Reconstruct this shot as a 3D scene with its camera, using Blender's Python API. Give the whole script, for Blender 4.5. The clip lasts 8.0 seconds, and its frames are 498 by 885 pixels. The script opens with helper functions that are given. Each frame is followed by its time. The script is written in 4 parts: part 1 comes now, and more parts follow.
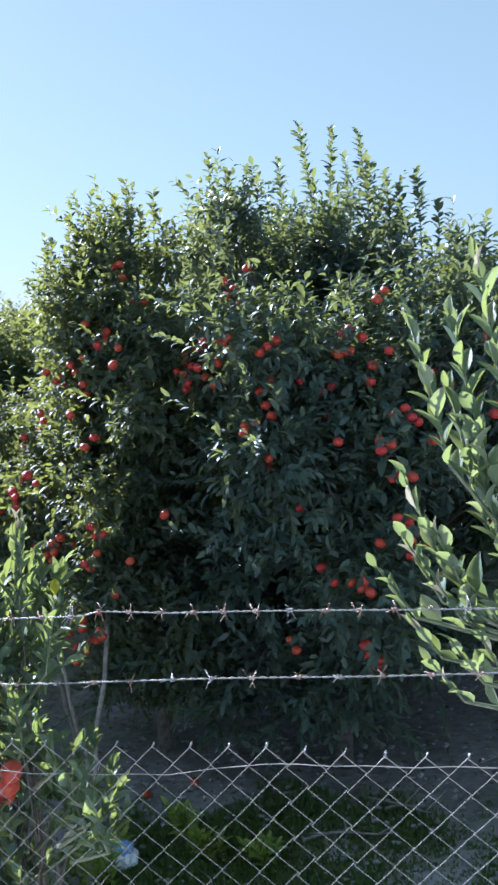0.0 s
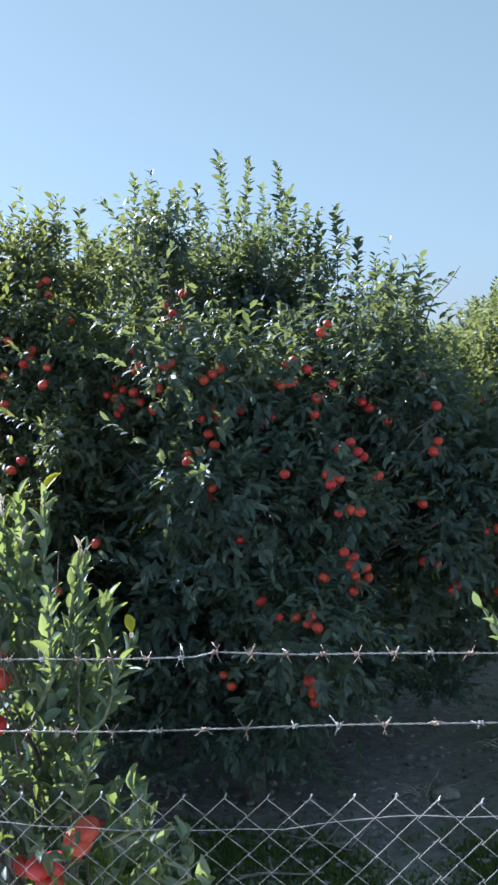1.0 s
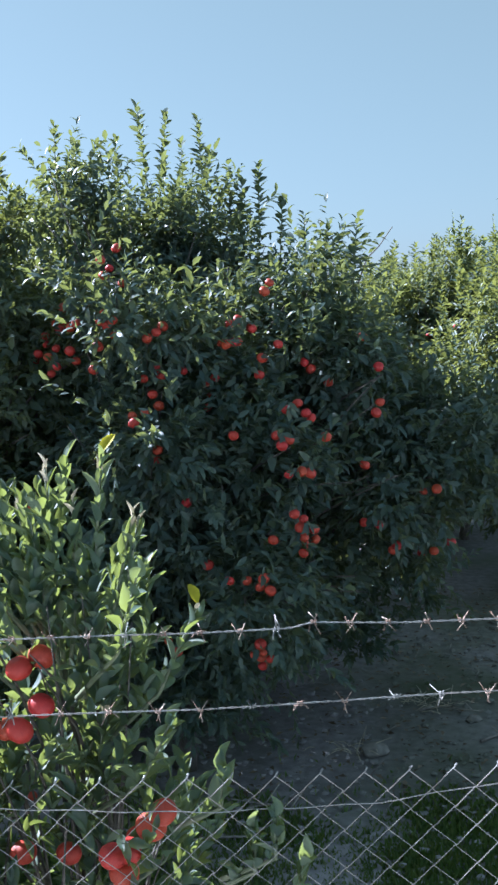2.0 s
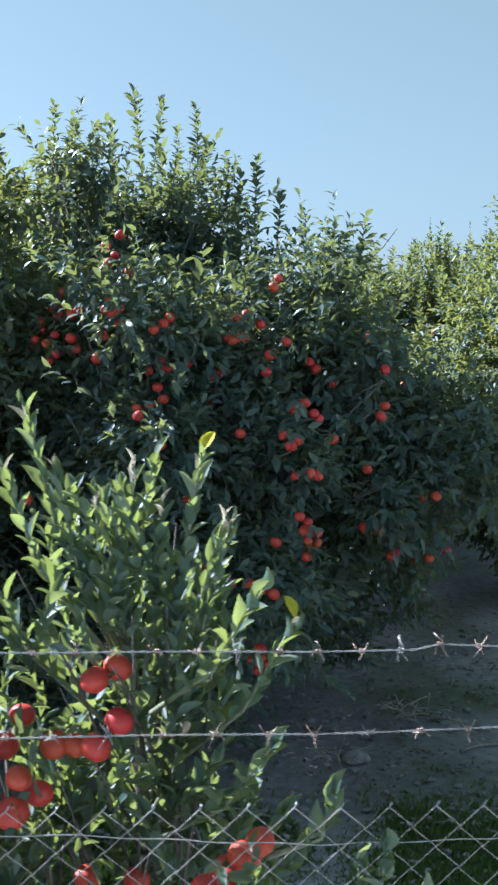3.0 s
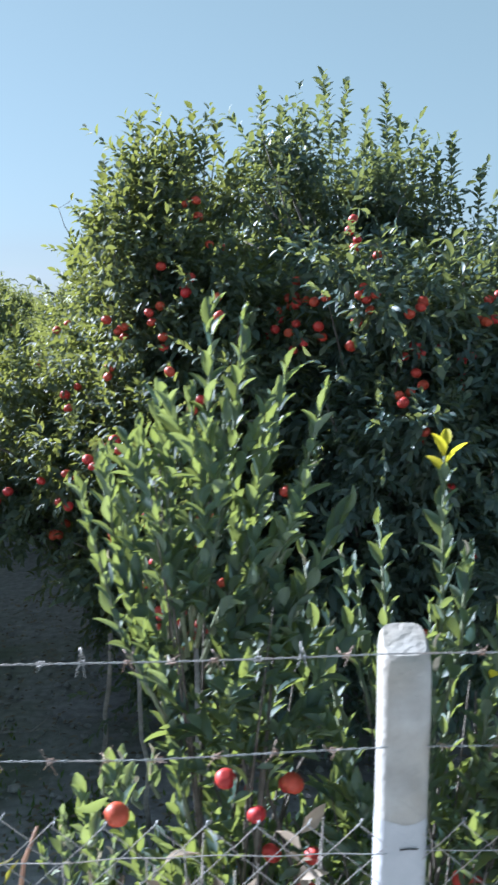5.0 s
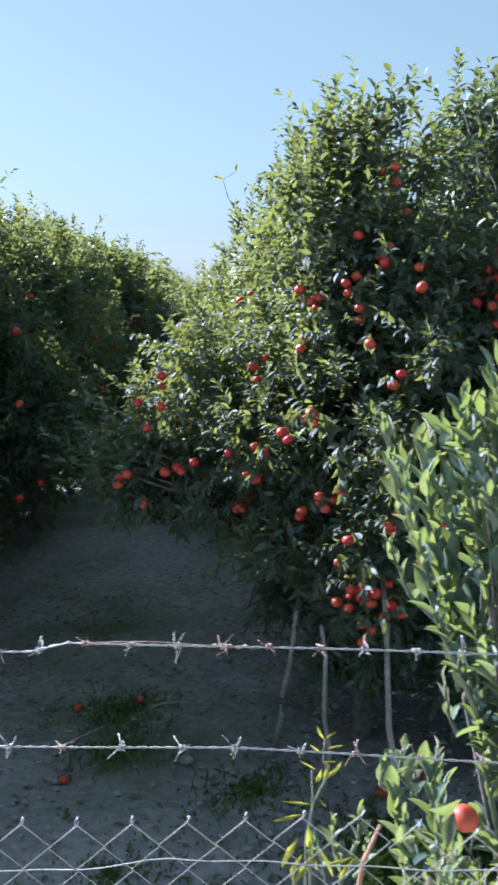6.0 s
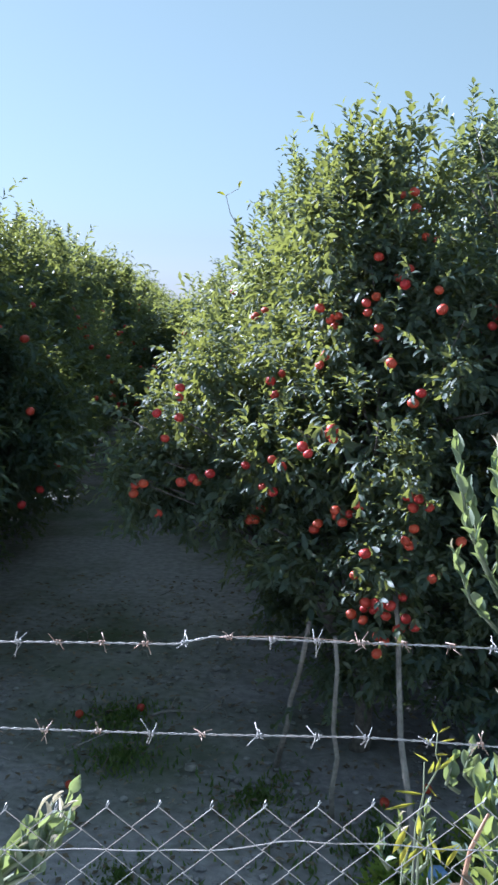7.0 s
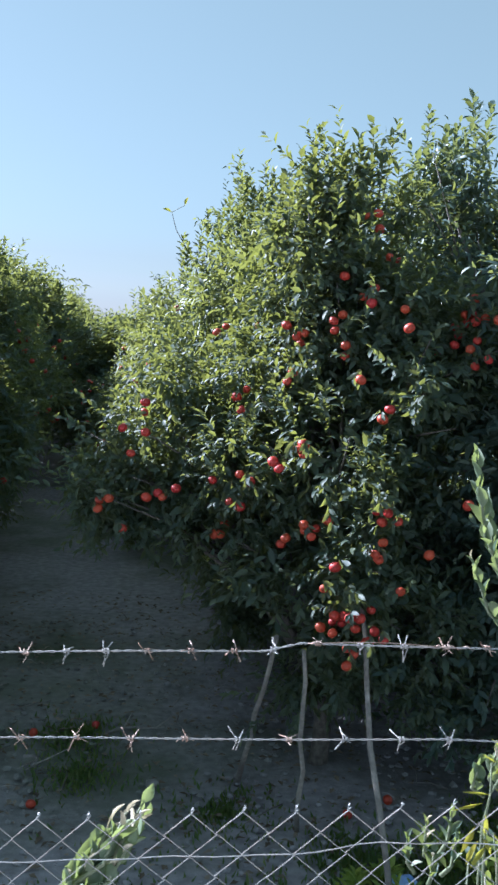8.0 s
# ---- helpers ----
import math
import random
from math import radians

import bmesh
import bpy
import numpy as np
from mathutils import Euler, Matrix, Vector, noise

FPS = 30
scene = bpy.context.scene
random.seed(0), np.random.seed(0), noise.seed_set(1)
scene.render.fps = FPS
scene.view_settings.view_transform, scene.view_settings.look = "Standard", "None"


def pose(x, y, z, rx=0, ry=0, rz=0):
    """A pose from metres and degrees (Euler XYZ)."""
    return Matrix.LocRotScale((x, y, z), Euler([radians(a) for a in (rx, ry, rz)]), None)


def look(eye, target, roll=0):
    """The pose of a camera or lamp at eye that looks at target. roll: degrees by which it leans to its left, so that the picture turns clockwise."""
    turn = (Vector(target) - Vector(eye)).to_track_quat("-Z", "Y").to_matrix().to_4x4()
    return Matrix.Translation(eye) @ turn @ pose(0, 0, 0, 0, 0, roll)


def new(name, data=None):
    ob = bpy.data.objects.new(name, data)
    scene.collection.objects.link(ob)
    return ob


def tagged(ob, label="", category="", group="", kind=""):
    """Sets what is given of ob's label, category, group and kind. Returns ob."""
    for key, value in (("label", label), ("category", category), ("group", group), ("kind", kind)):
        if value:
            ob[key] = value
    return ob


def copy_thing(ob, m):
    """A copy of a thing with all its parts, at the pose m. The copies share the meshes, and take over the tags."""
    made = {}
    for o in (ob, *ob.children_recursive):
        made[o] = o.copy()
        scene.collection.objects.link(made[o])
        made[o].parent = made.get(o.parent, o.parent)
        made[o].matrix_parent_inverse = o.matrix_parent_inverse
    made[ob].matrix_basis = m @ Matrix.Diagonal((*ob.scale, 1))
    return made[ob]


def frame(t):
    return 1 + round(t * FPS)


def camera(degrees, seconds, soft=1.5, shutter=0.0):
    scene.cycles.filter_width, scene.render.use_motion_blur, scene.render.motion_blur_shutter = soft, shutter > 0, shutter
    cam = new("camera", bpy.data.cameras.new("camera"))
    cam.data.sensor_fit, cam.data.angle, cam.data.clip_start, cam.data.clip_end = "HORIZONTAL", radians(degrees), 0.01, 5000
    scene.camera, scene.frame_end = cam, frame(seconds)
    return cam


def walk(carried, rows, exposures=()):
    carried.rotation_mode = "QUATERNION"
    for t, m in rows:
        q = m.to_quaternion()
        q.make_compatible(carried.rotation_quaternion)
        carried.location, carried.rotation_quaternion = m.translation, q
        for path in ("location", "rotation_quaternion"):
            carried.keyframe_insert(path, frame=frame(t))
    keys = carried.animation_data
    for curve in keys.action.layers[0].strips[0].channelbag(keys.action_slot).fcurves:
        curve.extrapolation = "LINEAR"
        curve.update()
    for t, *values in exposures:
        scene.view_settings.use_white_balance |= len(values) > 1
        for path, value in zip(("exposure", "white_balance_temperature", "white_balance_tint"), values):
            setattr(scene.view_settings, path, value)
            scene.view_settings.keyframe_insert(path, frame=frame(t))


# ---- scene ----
cam = camera(28.0, 8.0, soft=2.6, shutter=0.25)
PATH = [
    (0, (2.011, -1.808, 2.697), (1.443, 0.104, 2.54), -5.8),
    (0.5, (1.711, -1.866, 2.705), (1.318, 0.09, 2.574), -4.6),
    (1, (1.431, -1.811, 2.732), (1.185, 0.17, 2.609), -3.0),
    (1.5, (1.213, -1.778, 2.729), (1.135, 0.212, 2.555), -3.5),
    (1.7, (1.116, -1.763, 2.736), (1.091, 0.227, 2.541), -3.5),
    (2.8, (0.788, -1.584, 2.739), (0.898, 0.401, 2.519), 0.1),
    (3, (0.702, -1.574, 2.74), (0.828, 0.41, 2.52), 0.4),
    (3.5, (0.478, -1.577, 2.755), (0.577, 0.407, 2.527), 0.8),
    (4, (0.291, -1.474, 2.745), (0.3, 0.514, 2.525), -0.1),
    (4.5, (0.061, -1.451, 2.739), (0.029, 0.537, 2.525), -0.9),
    (5, (-0.196, -1.454, 2.736), (-0.227, 0.531, 2.496), -1.8),
    (5.2, (-0.302, -1.452, 2.73), (-0.359, 0.53, 2.467), -1.8),
    (6.3, (-0.665, -1.303, 2.705), (-0.982, 0.652, 2.426), -0.3),
    (6.5, (-0.714, -1.341, 2.711), (-1.032, 0.616, 2.447), 0.2),
    (7, (-0.833, -1.471, 2.717), (-1.042, 0.503, 2.467), 1.0),
    (7.5, (-0.95, -1.523, 2.724), (-1.053, 0.459, 2.48), 2.0),
    (8, (-1.097, -1.53, 2.707), (-1.144, 0.458, 2.494), 1.8),
]
walk(cam, [(t, look(eye, target, roll)) for t, eye, target, roll in PATH], [(0, 1.95, 5000, 19), (1.5, 1.82, 5050, 17), (3.5, 1.92, 5050, 15), (5, 1.8, 5100, 15), (6.5, 1.96, 5000, 19), (8, 1.86, 5050, 17)])

# ---- world, sun, exposure ----
SUN_AZ, SUN_EL = radians(-60), radians(34)      # azimuth from +y towards +x
world = bpy.data.worlds.new("world")
scene.world = world
world.use_nodes = True
_wn = world.node_tree.nodes
sky = _wn.new("ShaderNodeTexSky")
sky.sky_type = "NISHITA"
sky.sun_disc = False
sky.sun_elevation, sky.sun_rotation = SUN_EL, SUN_AZ
sky.air_density, sky.dust_density, sky.ozone_density = 0.9, 0.8, 1.2
haze = _wn.new("ShaderNodeHueSaturation")           # thin morning haze greys the blue
haze.inputs["Hue"].default_value, haze.inputs["Saturation"].default_value = 0.445, 0.58
veil = _wn.new("ShaderNodeMix")                     # even scattered light of the same haze
veil.data_type, veil.blend_type, veil.inputs["Factor"].default_value = "RGBA", "ADD", 1.0
veil.inputs["B"].default_value = (2.85, 3.5, 2.95, 1)
world.node_tree.links.new(sky.outputs[0], haze.inputs["Color"])
world.node_tree.links.new(haze.outputs[0], veil.inputs["A"])
world.node_tree.links.new(veil.outputs["Result"], _wn["Background"].inputs[0])
_wn["Background"].inputs[1].default_value = 0.02
to_sun = Vector((math.sin(SUN_AZ) * math.cos(SUN_EL), math.cos(SUN_AZ) * math.cos(SUN_EL), math.sin(SUN_EL)))
sun = new("sun", bpy.data.lights.new("sun", "SUN"))
sun.data.energy, sun.data.angle, sun.data.color = 4.9, radians(0.55), (1.0, 0.935, 0.84)
sun.matrix_world = look(to_sun * 60, (0, 0, 0))


# ---- materials ----
def material(name, base, base2, rough, scale=20.0, detail=6.0, metal=0.0, bump=0.2, bump_scale=120.0, stain=None, stain_scale=2.0):
    """Principled surface: two colours mixed by fine noise, a broad stain colour, fine relief."""
    m = bpy.data.materials.new(name)
    m.use_nodes = True
    n, l = m.node_tree.nodes, m.node_tree.links
    p = n["Principled BSDF"]
    co = n.new("ShaderNodeTexCoord")
    fine = n.new("ShaderNodeTexNoise")
    fine.inputs["Scale"].default_value, fine.inputs["Detail"].default_value = scale, detail
    l.new(co.outputs["Object"], fine.inputs["Vector"])
    ramp = n.new("ShaderNodeValToRGB")
    ramp.color_ramp.elements[0].position, ramp.color_ramp.elements[1].position = 0.32, 0.68
    ramp.color_ramp.elements[0].color, ramp.color_ramp.elements[1].color = (*base, 1), (*base2, 1)
    l.new(fine.outputs["Fac"], ramp.inputs["Fac"])
    colour = ramp.outputs["Color"]
    if stain:
        broad = n.new("ShaderNodeTexNoise")
        broad.inputs["Scale"].default_value, broad.inputs["Detail"].default_value = stain_scale, 5
        l.new(co.outputs["Object"], broad.inputs["Vector"])
        cut = n.new("ShaderNodeMapRange")
        cut.inputs["From Min"].default_value, cut.inputs["From Max"].default_value = 0.45, 0.7
        l.new(broad.outputs["Fac"], cut.inputs["Value"])
        mix = n.new("ShaderNodeMix")
        mix.data_type = "RGBA"
        l.new(cut.outputs["Result"], mix.inputs["Factor"])
        l.new(colour, mix.inputs["A"])
        mix.inputs["B"].default_value = (*stain, 1)
        colour = mix.outputs["Result"]
    l.new(colour, p.inputs["Base Color"])
    p.inputs["Roughness"].default_value, p.inputs["Metallic"].default_value = rough, metal
    if bump:
        grain = n.new("ShaderNodeTexNoise")
        grain.inputs["Scale"].default_value, grain.inputs["Detail"].default_value = bump_scale, 8
        l.new(co.outputs["Object"], grain.inputs["Vector"])
        b = n.new("ShaderNodeBump")
        b.inputs["Strength"].default_value, b.inputs["Distance"].default_value = bump, 0.01
        l.new(grain.outputs["Fac"], b.inputs["Height"])
        l.new(b.outputs["Normal"], p.inputs["Normal"])
    return m


def leaf_material(name, dark, mid, light, through_colour, share=0.4, rough=0.38):
    """Leaf: glossy green upper side and light that shines through; each leaf takes its own shade."""
    m = bpy.data.materials.new(name)
    m.use_nodes = True
    n, l = m.node_tree.nodes, m.node_tree.links
    p = n["Principled BSDF"]
    geo, info = n.new("ShaderNodeNewGeometry"), n.new("ShaderNodeObjectInfo")
    add = n.new("ShaderNodeMath")
    add.operation = "ADD"
    l.new(geo.outputs["Random Per Island"], add.inputs[0])
    l.new(info.outputs["Random"], add.inputs[1])
    wrap = n.new("ShaderNodeMath")
    wrap.operation = "FRACT"
    l.new(add.outputs[0], wrap.inputs[0])
    ramp = n.new("ShaderNodeValToRGB")
    e = ramp.color_ramp.elements
    e[0].position, e[0].color = 0.0, (*dark, 1)
    e[1].position, e[1].color = 0.95, (*light, 1)
    e.new(0.55).color = (*mid, 1)
    l.new(wrap.outputs[0], ramp.inputs["Fac"])
    co = n.new("ShaderNodeTexCoord")
    spot = n.new("ShaderNodeTexNoise")
    spot.inputs["Scale"].default_value, spot.inputs["Detail"].default_value = 60, 4
    l.new(co.outputs["Object"], spot.inputs["Vector"])
    tone = n.new("ShaderNodeHueSaturation")
    vr = n.new("ShaderNodeMapRange")
    vr.inputs["To Min"].default_value, vr.inputs["To Max"].default_value = 0.75, 1.25
    l.new(spot.outputs["Fac"], vr.inputs["Value"])
    l.new(vr.outputs["Result"], tone.inputs["Value"])
    l.new(ramp.outputs["Color"], tone.inputs["Color"])
    l.new(tone.outputs["Color"], p.inputs["Base Color"])
    p.inputs["Roughness"].default_value = rough
    p.inputs["Specular IOR Level"].default_value = 0.33
    tr = n.new("ShaderNodeBsdfTranslucent")
    tint = n.new("ShaderNodeMix")
    tint.data_type = "RGBA"
    tint.inputs["Factor"].default_value = 0.75
    l.new(tone.outputs["Color"], tint.inputs["A"])
    tint.inputs["B"].default_value = (*through_colour, 1)
    l.new(tint.outputs["Result"], tr.inputs["Color"])
    mix = n.new("ShaderNodeMixShader")
    mix.inputs["Fac"].default_value = share
    l.new(p.outputs[0], mix.inputs[1])
    l.new(tr.outputs[0], mix.inputs[2])
    l.new(mix.outputs[0], n["Material Output"].inputs["Surface"])
    return m


LEAF = leaf_material("citrus_leaf", (0.038, 0.072, 0.072), (0.068, 0.112, 0.106), (0.118, 0.16, 0.134), (0.35, 0.38, 0.06), 0.31, 0.46)
OLIVE = leaf_material("olive_citrus_leaf", (0.038, 0.067, 0.057), (0.068, 0.103, 0.08), (0.112, 0.143, 0.098), (0.39, 0.41, 0.05), 0.33, 0.56)
YOUNG = leaf_material("young_leaf", (0.034, 0.068, 0.064), (0.065, 0.112, 0.097), (0.14, 0.185, 0.15), (0.37, 0.43, 0.06), 0.38, 0.48)
SOFT = leaf_material("soft_leaf", (0.065, 0.105, 0.075), (0.125, 0.17, 0.115), (0.21, 0.25, 0.175), (0.36, 0.43, 0.09), 0.36, 0.5)
FARLEAF = leaf_material("far_leaf", (0.036, 0.07, 0.066), (0.07, 0.115, 0.098), (0.125, 0.162, 0.12), (0.4, 0.42, 0.06), 0.36, 0.46)
YELLOW = leaf_material("yellow_leaf", (0.35, 0.36, 0.02), (0.5, 0.45, 0.02), (0.6, 0.5, 0.03), (0.75, 0.7, 0.03), 0.45, 0.45)
BLADE = leaf_material("grass_blade", (0.07, 0.13, 0.045), (0.11, 0.18, 0.06), (0.19, 0.22, 0.08), (0.25, 0.35, 0.04), 0.4, 0.5)
# weed leaves: sunlight is put into the colour, brighter than the leaf itself
SUNLIT_WEED = leaf_material("sunlit_weed_leaf", (0.14, 0.22, 0.05), (0.24, 0.33, 0.07), (0.36, 0.42, 0.1), (0.5, 0.6, 0.06), 0.42, 0.55)
REED = leaf_material("reed_blade", (0.16, 0.18, 0.03), (0.3, 0.29, 0.04), (0.45, 0.38, 0.05), (0.6, 0.58, 0.05), 0.45, 0.5)
DRYLEAF = leaf_material("dry_leaf", (0.09, 0.07, 0.05), (0.2, 0.16, 0.11), (0.3, 0.25, 0.19), (0.2, 0.13, 0.05), 0.15, 0.7)
PALE = leaf_material("dried_pale_leaf", (0.4, 0.35, 0.25), (0.52, 0.47, 0.35), (0.62, 0.56, 0.45), (0.5, 0.45, 0.25), 0.2, 0.6)
PEEL = material("mandarin_peel", (0.34, 0.03, 0.018), (0.46, 0.055, 0.022), 0.5, 14, 3, bump=0.12, bump_scale=420)
_n, _l = PEEL.node_tree.nodes, PEEL.node_tree.links
_hue, _info, _val = _n.new("ShaderNodeHueSaturation"), _n.new("ShaderNodeObjectInfo"), _n.new("ShaderNodeMapRange")
_val.inputs["To Min"].default_value, _val.inputs["To Max"].default_value = 0.49, 0.508
_l.new(_info.outputs["Random"], _val.inputs["Value"])
_l.new(_val.outputs["Result"], _hue.inputs["Hue"])
_l.new(_n["Principled BSDF"].inputs["Base Color"].links[0].from_socket, _hue.inputs["Color"])
_l.new(_hue.outputs["Color"], _n["Principled BSDF"].inputs["Base Color"])
BARK = material("citrus_bark", (0.07, 0.06, 0.05), (0.16, 0.14, 0.115), 0.85, 30, bump=0.6, bump_scale=60)
STEM = material("green_stem", (0.1, 0.13, 0.07), (0.19, 0.21, 0.13), 0.6, 40, bump=0.2)
PALEWOOD = material("weathered_wood", (0.22, 0.20, 0.18), (0.38, 0.35, 0.31), 0.8, 35, bump=0.5, bump_scale=90, stain=(0.12, 0.10, 0.09), stain_scale=3)
STEEL = material("galvanised_wire", (0.23, 0.24, 0.24), (0.35, 0.355, 0.35), 0.5, 60, metal=0.35, bump=0.1, stain=(0.36, 0.32, 0.29), stain_scale=9)
RUST = material("rusty_wire", (0.2, 0.11, 0.07), (0.4, 0.33, 0.28), 0.55, 70, metal=0.5, bump=0.1)
WHITEWASH = material("whitewash", (0.33, 0.345, 0.36), (0.42, 0.43, 0.445), 0.8, 9, bump=0.3, bump_scale=70, stain=(0.4, 0.41, 0.43), stain_scale=9)
CONCRETE = material("weathered_concrete", (0.25, 0.245, 0.225), (0.41, 0.405, 0.385), 0.85, 14, bump=0.5, bump_scale=55, stain=(0.31, 0.285, 0.235), stain_scale=6)
SOIL = material("orchard_soil", (0.225, 0.212, 0.218), (0.37, 0.35, 0.355), 0.95, 14, 12, bump=1.0, bump_scale=30, stain=(0.085, 0.11, 0.05), stain_scale=0.55)
# extra pale, so the unseen ground outside the fence reflects more sun
BOUNCE_DIRT = material("bounce_dirt", (0.48, 0.46, 0.43), (0.6, 0.58, 0.55), 0.95, 6, 9, bump=0.6, bump_scale=30, stain=(0.36, 0.33, 0.29), stain_scale=0.8)
STONE = material("grey_stone", (0.2, 0.19, 0.17), (0.34, 0.32, 0.29), 0.85, 18, bump=0.5)
PLASTIC_B = material("blue_plastic", (0.2, 0.32, 0.6), (0.28, 0.42, 0.68), 0.25, 8, bump=0.05)
PLASTIC_W = material("white_plastic", (0.7, 0.72, 0.75), (0.8, 0.82, 0.84), 0.3, 8, bump=0.05)
STRAW = material("dry_straw_skin", (0.4, 0.36, 0.26), (0.55, 0.5, 0.38), 0.7, 30, bump=0.2)
CANE = material("dry_cane_skin", (0.2, 0.1, 0.06), (0.34, 0.2, 0.12), 0.6, 30, bump=0.3, bump_scale=90)
DARK = material("dark_wire_tie", (0.03, 0.03, 0.03), (0.07, 0.06, 0.05), 0.6, 50)


# ---- mesh helpers ----
def part(name, bm, mat, parent, label=""):
    """A bmesh, linked as one mesh object under a thing or a part."""
    me = bpy.data.meshes.new(name)
    bm.to_mesh(me)
    bm.free()
    return fit_mesh(name, me, mat, parent, label)


def fit_mesh(name, me, mat, parent, label=""):
    if mat and not me.materials:
        me.materials.append(mat)
    ob = new(name, me)
    if parent:
        ob.parent = parent
        ob.matrix_parent_inverse = Matrix() if parent.parent else Matrix.Translation(parent.location).inverted()
    if label:
        tagged(ob, label)
    return ob


def raw_mesh(name, verts, tris):
    """A mesh from arrays of places and triangles."""
    me = bpy.data.meshes.new(name)
    verts, tris = np.asarray(verts, np.float32), np.asarray(tris, np.int32)
    me.vertices.add(len(verts))
    me.vertices.foreach_set("co", verts.ravel())
    me.loops.add(tris.size)
    me.loops.foreach_set("vertex_index", tris.ravel())
    me.polygons.add(len(tris))
    me.polygons.foreach_set("loop_start", np.arange(0, tris.size, 3, dtype=np.int32))
    me.polygons.foreach_set("use_smooth", np.ones(len(tris), bool))
    me.update(calc_edges=True)
    return me


def unit(v):
    return v / np.maximum(np.linalg.norm(v, axis=-1, keepdims=True), 1e-9)


def thing(name, at, label, category, group="", kind=""):
    e = new(name)
    e.location = at
    e.empty_display_size = 0.1
    return tagged(e, label, category, group, kind)


def tube(bm, points, radii, sides=6):
    """A tapered tube along points, closed at both ends."""
    points = [Vector(p) for p in points]
    rings = []
    for i, p in enumerate(points):
        d = (points[min(i + 1, len(points) - 1)] - points[max(i - 1, 0)]).normalized()
        a = d.cross(Vector((0.3, 0.9, 0.31))).normalized()
        b = d.cross(a)
        r = radii[i] if hasattr(radii, "__len__") else radii
        rings.append([bm.verts.new(p + (a * math.cos(k * math.tau / sides) + b * math.sin(k * math.tau / sides)) * r) for k in range(sides)])
    for r0, r1 in zip(rings, rings[1:]):
        for k in range(sides):
            f = bm.faces.new((r0[k], r0[(k + 1) % sides], r1[(k + 1) % sides], r1[k]))
            f.smooth = True
    bm.faces.new(rings[0][::-1])
    bm.faces.new(rings[-1])


# along, across, lift
def leaf_form(rings):
    """A folded leaf from rings of (along, half width, lift at the edge, lift of the midrib)."""
    v, f = [(0, 0, 0)], []
    for a, w, e, m in rings:
        v += [(a, w, e), (a, 0, m), (a, -w, e)]
    v.append((1, 0, -0.08))
    n = len(rings)
    f += [(0, 2, 1), (0, 3, 2)]
    for k in range(n - 1):
        i = 1 + 3 * k
        f += [(i, i + 1, i + 4), (i, i + 4, i + 3), (i + 1, i + 2, i + 5), (i + 1, i + 5, i + 4)]
    i = 1 + 3 * (n - 1)
    f += [(i, i + 1, i + 3), (i + 1, i + 2, i + 3)]
    return np.array(v, float), np.array(f)


FULL = leaf_form([(.1, .3, .03, 0), (.3, .85, .11, .01), (.52, 1, .13, 0), (.74, .7, .09, -.03), (.9, .33, .02, -.06)])
MIDDLE = (np.array([(0, 0, 0), (.38, 1, .1), (.38, 0, 0), (.38, -1, .1), (.74, .7, .06), (.74, -.7, .06), (1, 0, -.08)]),
          np.array([(0, 2, 1), (0, 3, 2), (1, 2, 4), (2, 5, 4), (2, 3, 5), (4, 5, 6)]))
PLAIN = (np.array([(0, 0, 0), (.45, 1, .1), (1, 0, -.06), (.45, -1, .1)]), np.array([(0, 2, 1), (0, 3, 2)]))


def leaves_mesh(name, P, D, N, L, slim, shape):
    """One mesh of many leaves: base P, way D, upper side N, length L, half width slim * L."""
    tv, tf = shape
    B = unit(np.cross(N, D))
    N = np.cross(D, B)
    V = (P[:, None] + D[:, None] * (tv[None, :, :1] * L[:, None, None]) + B[:, None] * (tv[None, :, 1:2] * (slim * L)[:, None, None])
         + N[:, None] * (tv[None, :, 2:] * L[:, None, None]))
    F = tf[None] + (np.arange(len(P)) * len(tv))[:, None, None]
    return raw_mesh(name, V.reshape(-1, 3), F.reshape(-1, 3))


def on_twigs(rng, base, way, length, count, leaf, spread=0.85, droop=0.15):
    """Leaves set round straight twigs; gives P, D, N, L."""
    n = len(base)
    e1 = unit(np.cross(way, np.tile([0.31, 0.2, 0.93], (n, 1))))
    e2 = np.cross(way, e1)
    phase = rng.uniform(0, 6.28, n)
    out = [[], [], [], []]
    for j in range(count):
        t = (j + 0.7) / count
        a = phase + j * 2.4 + rng.normal(0, 0.3, n)
        radial = e1 * np.cos(a)[:, None] + e2 * np.sin(a)[:, None]
        s = spread * (1.15 - 0.6 * t) * rng.uniform(0.6, 1.3, n)
        D = unit(way * 0.75 + radial * s[:, None] + np.array([0, 0, -droop]) + rng.normal(0, 0.16, (n, 3)))
        up = unit(way * 0.6 + np.array([0, 0, 0.5]) - radial * 0.2 + rng.normal(0, 0.2, (n, 3)))
        out[0].append(base + way * (length * t)[:, None])
        out[1].append(D)
        out[2].append(up)
        out[3].append(leaf * rng.uniform(0.65, 1.2, n) * (1.05 - 0.35 * abs(t - 0.45)))
    return [np.concatenate(o) for o in out]


def clump(p, k):
    return np.sin(p[:, 0] * 4.1 + k) * np.sin(p[:, 1] * 3.7 + 2 * k) + np.sin(p[:, 2] * 4.6 + p[:, 0] * 1.7 + k) * 0.6 + 0.8 * np.sin(p[:, 0] * 13 + 2 * np.sin(p[:, 2] * 5) + k) * np.sin(p[:, 2] * 12 + p[:, 1] * 5)


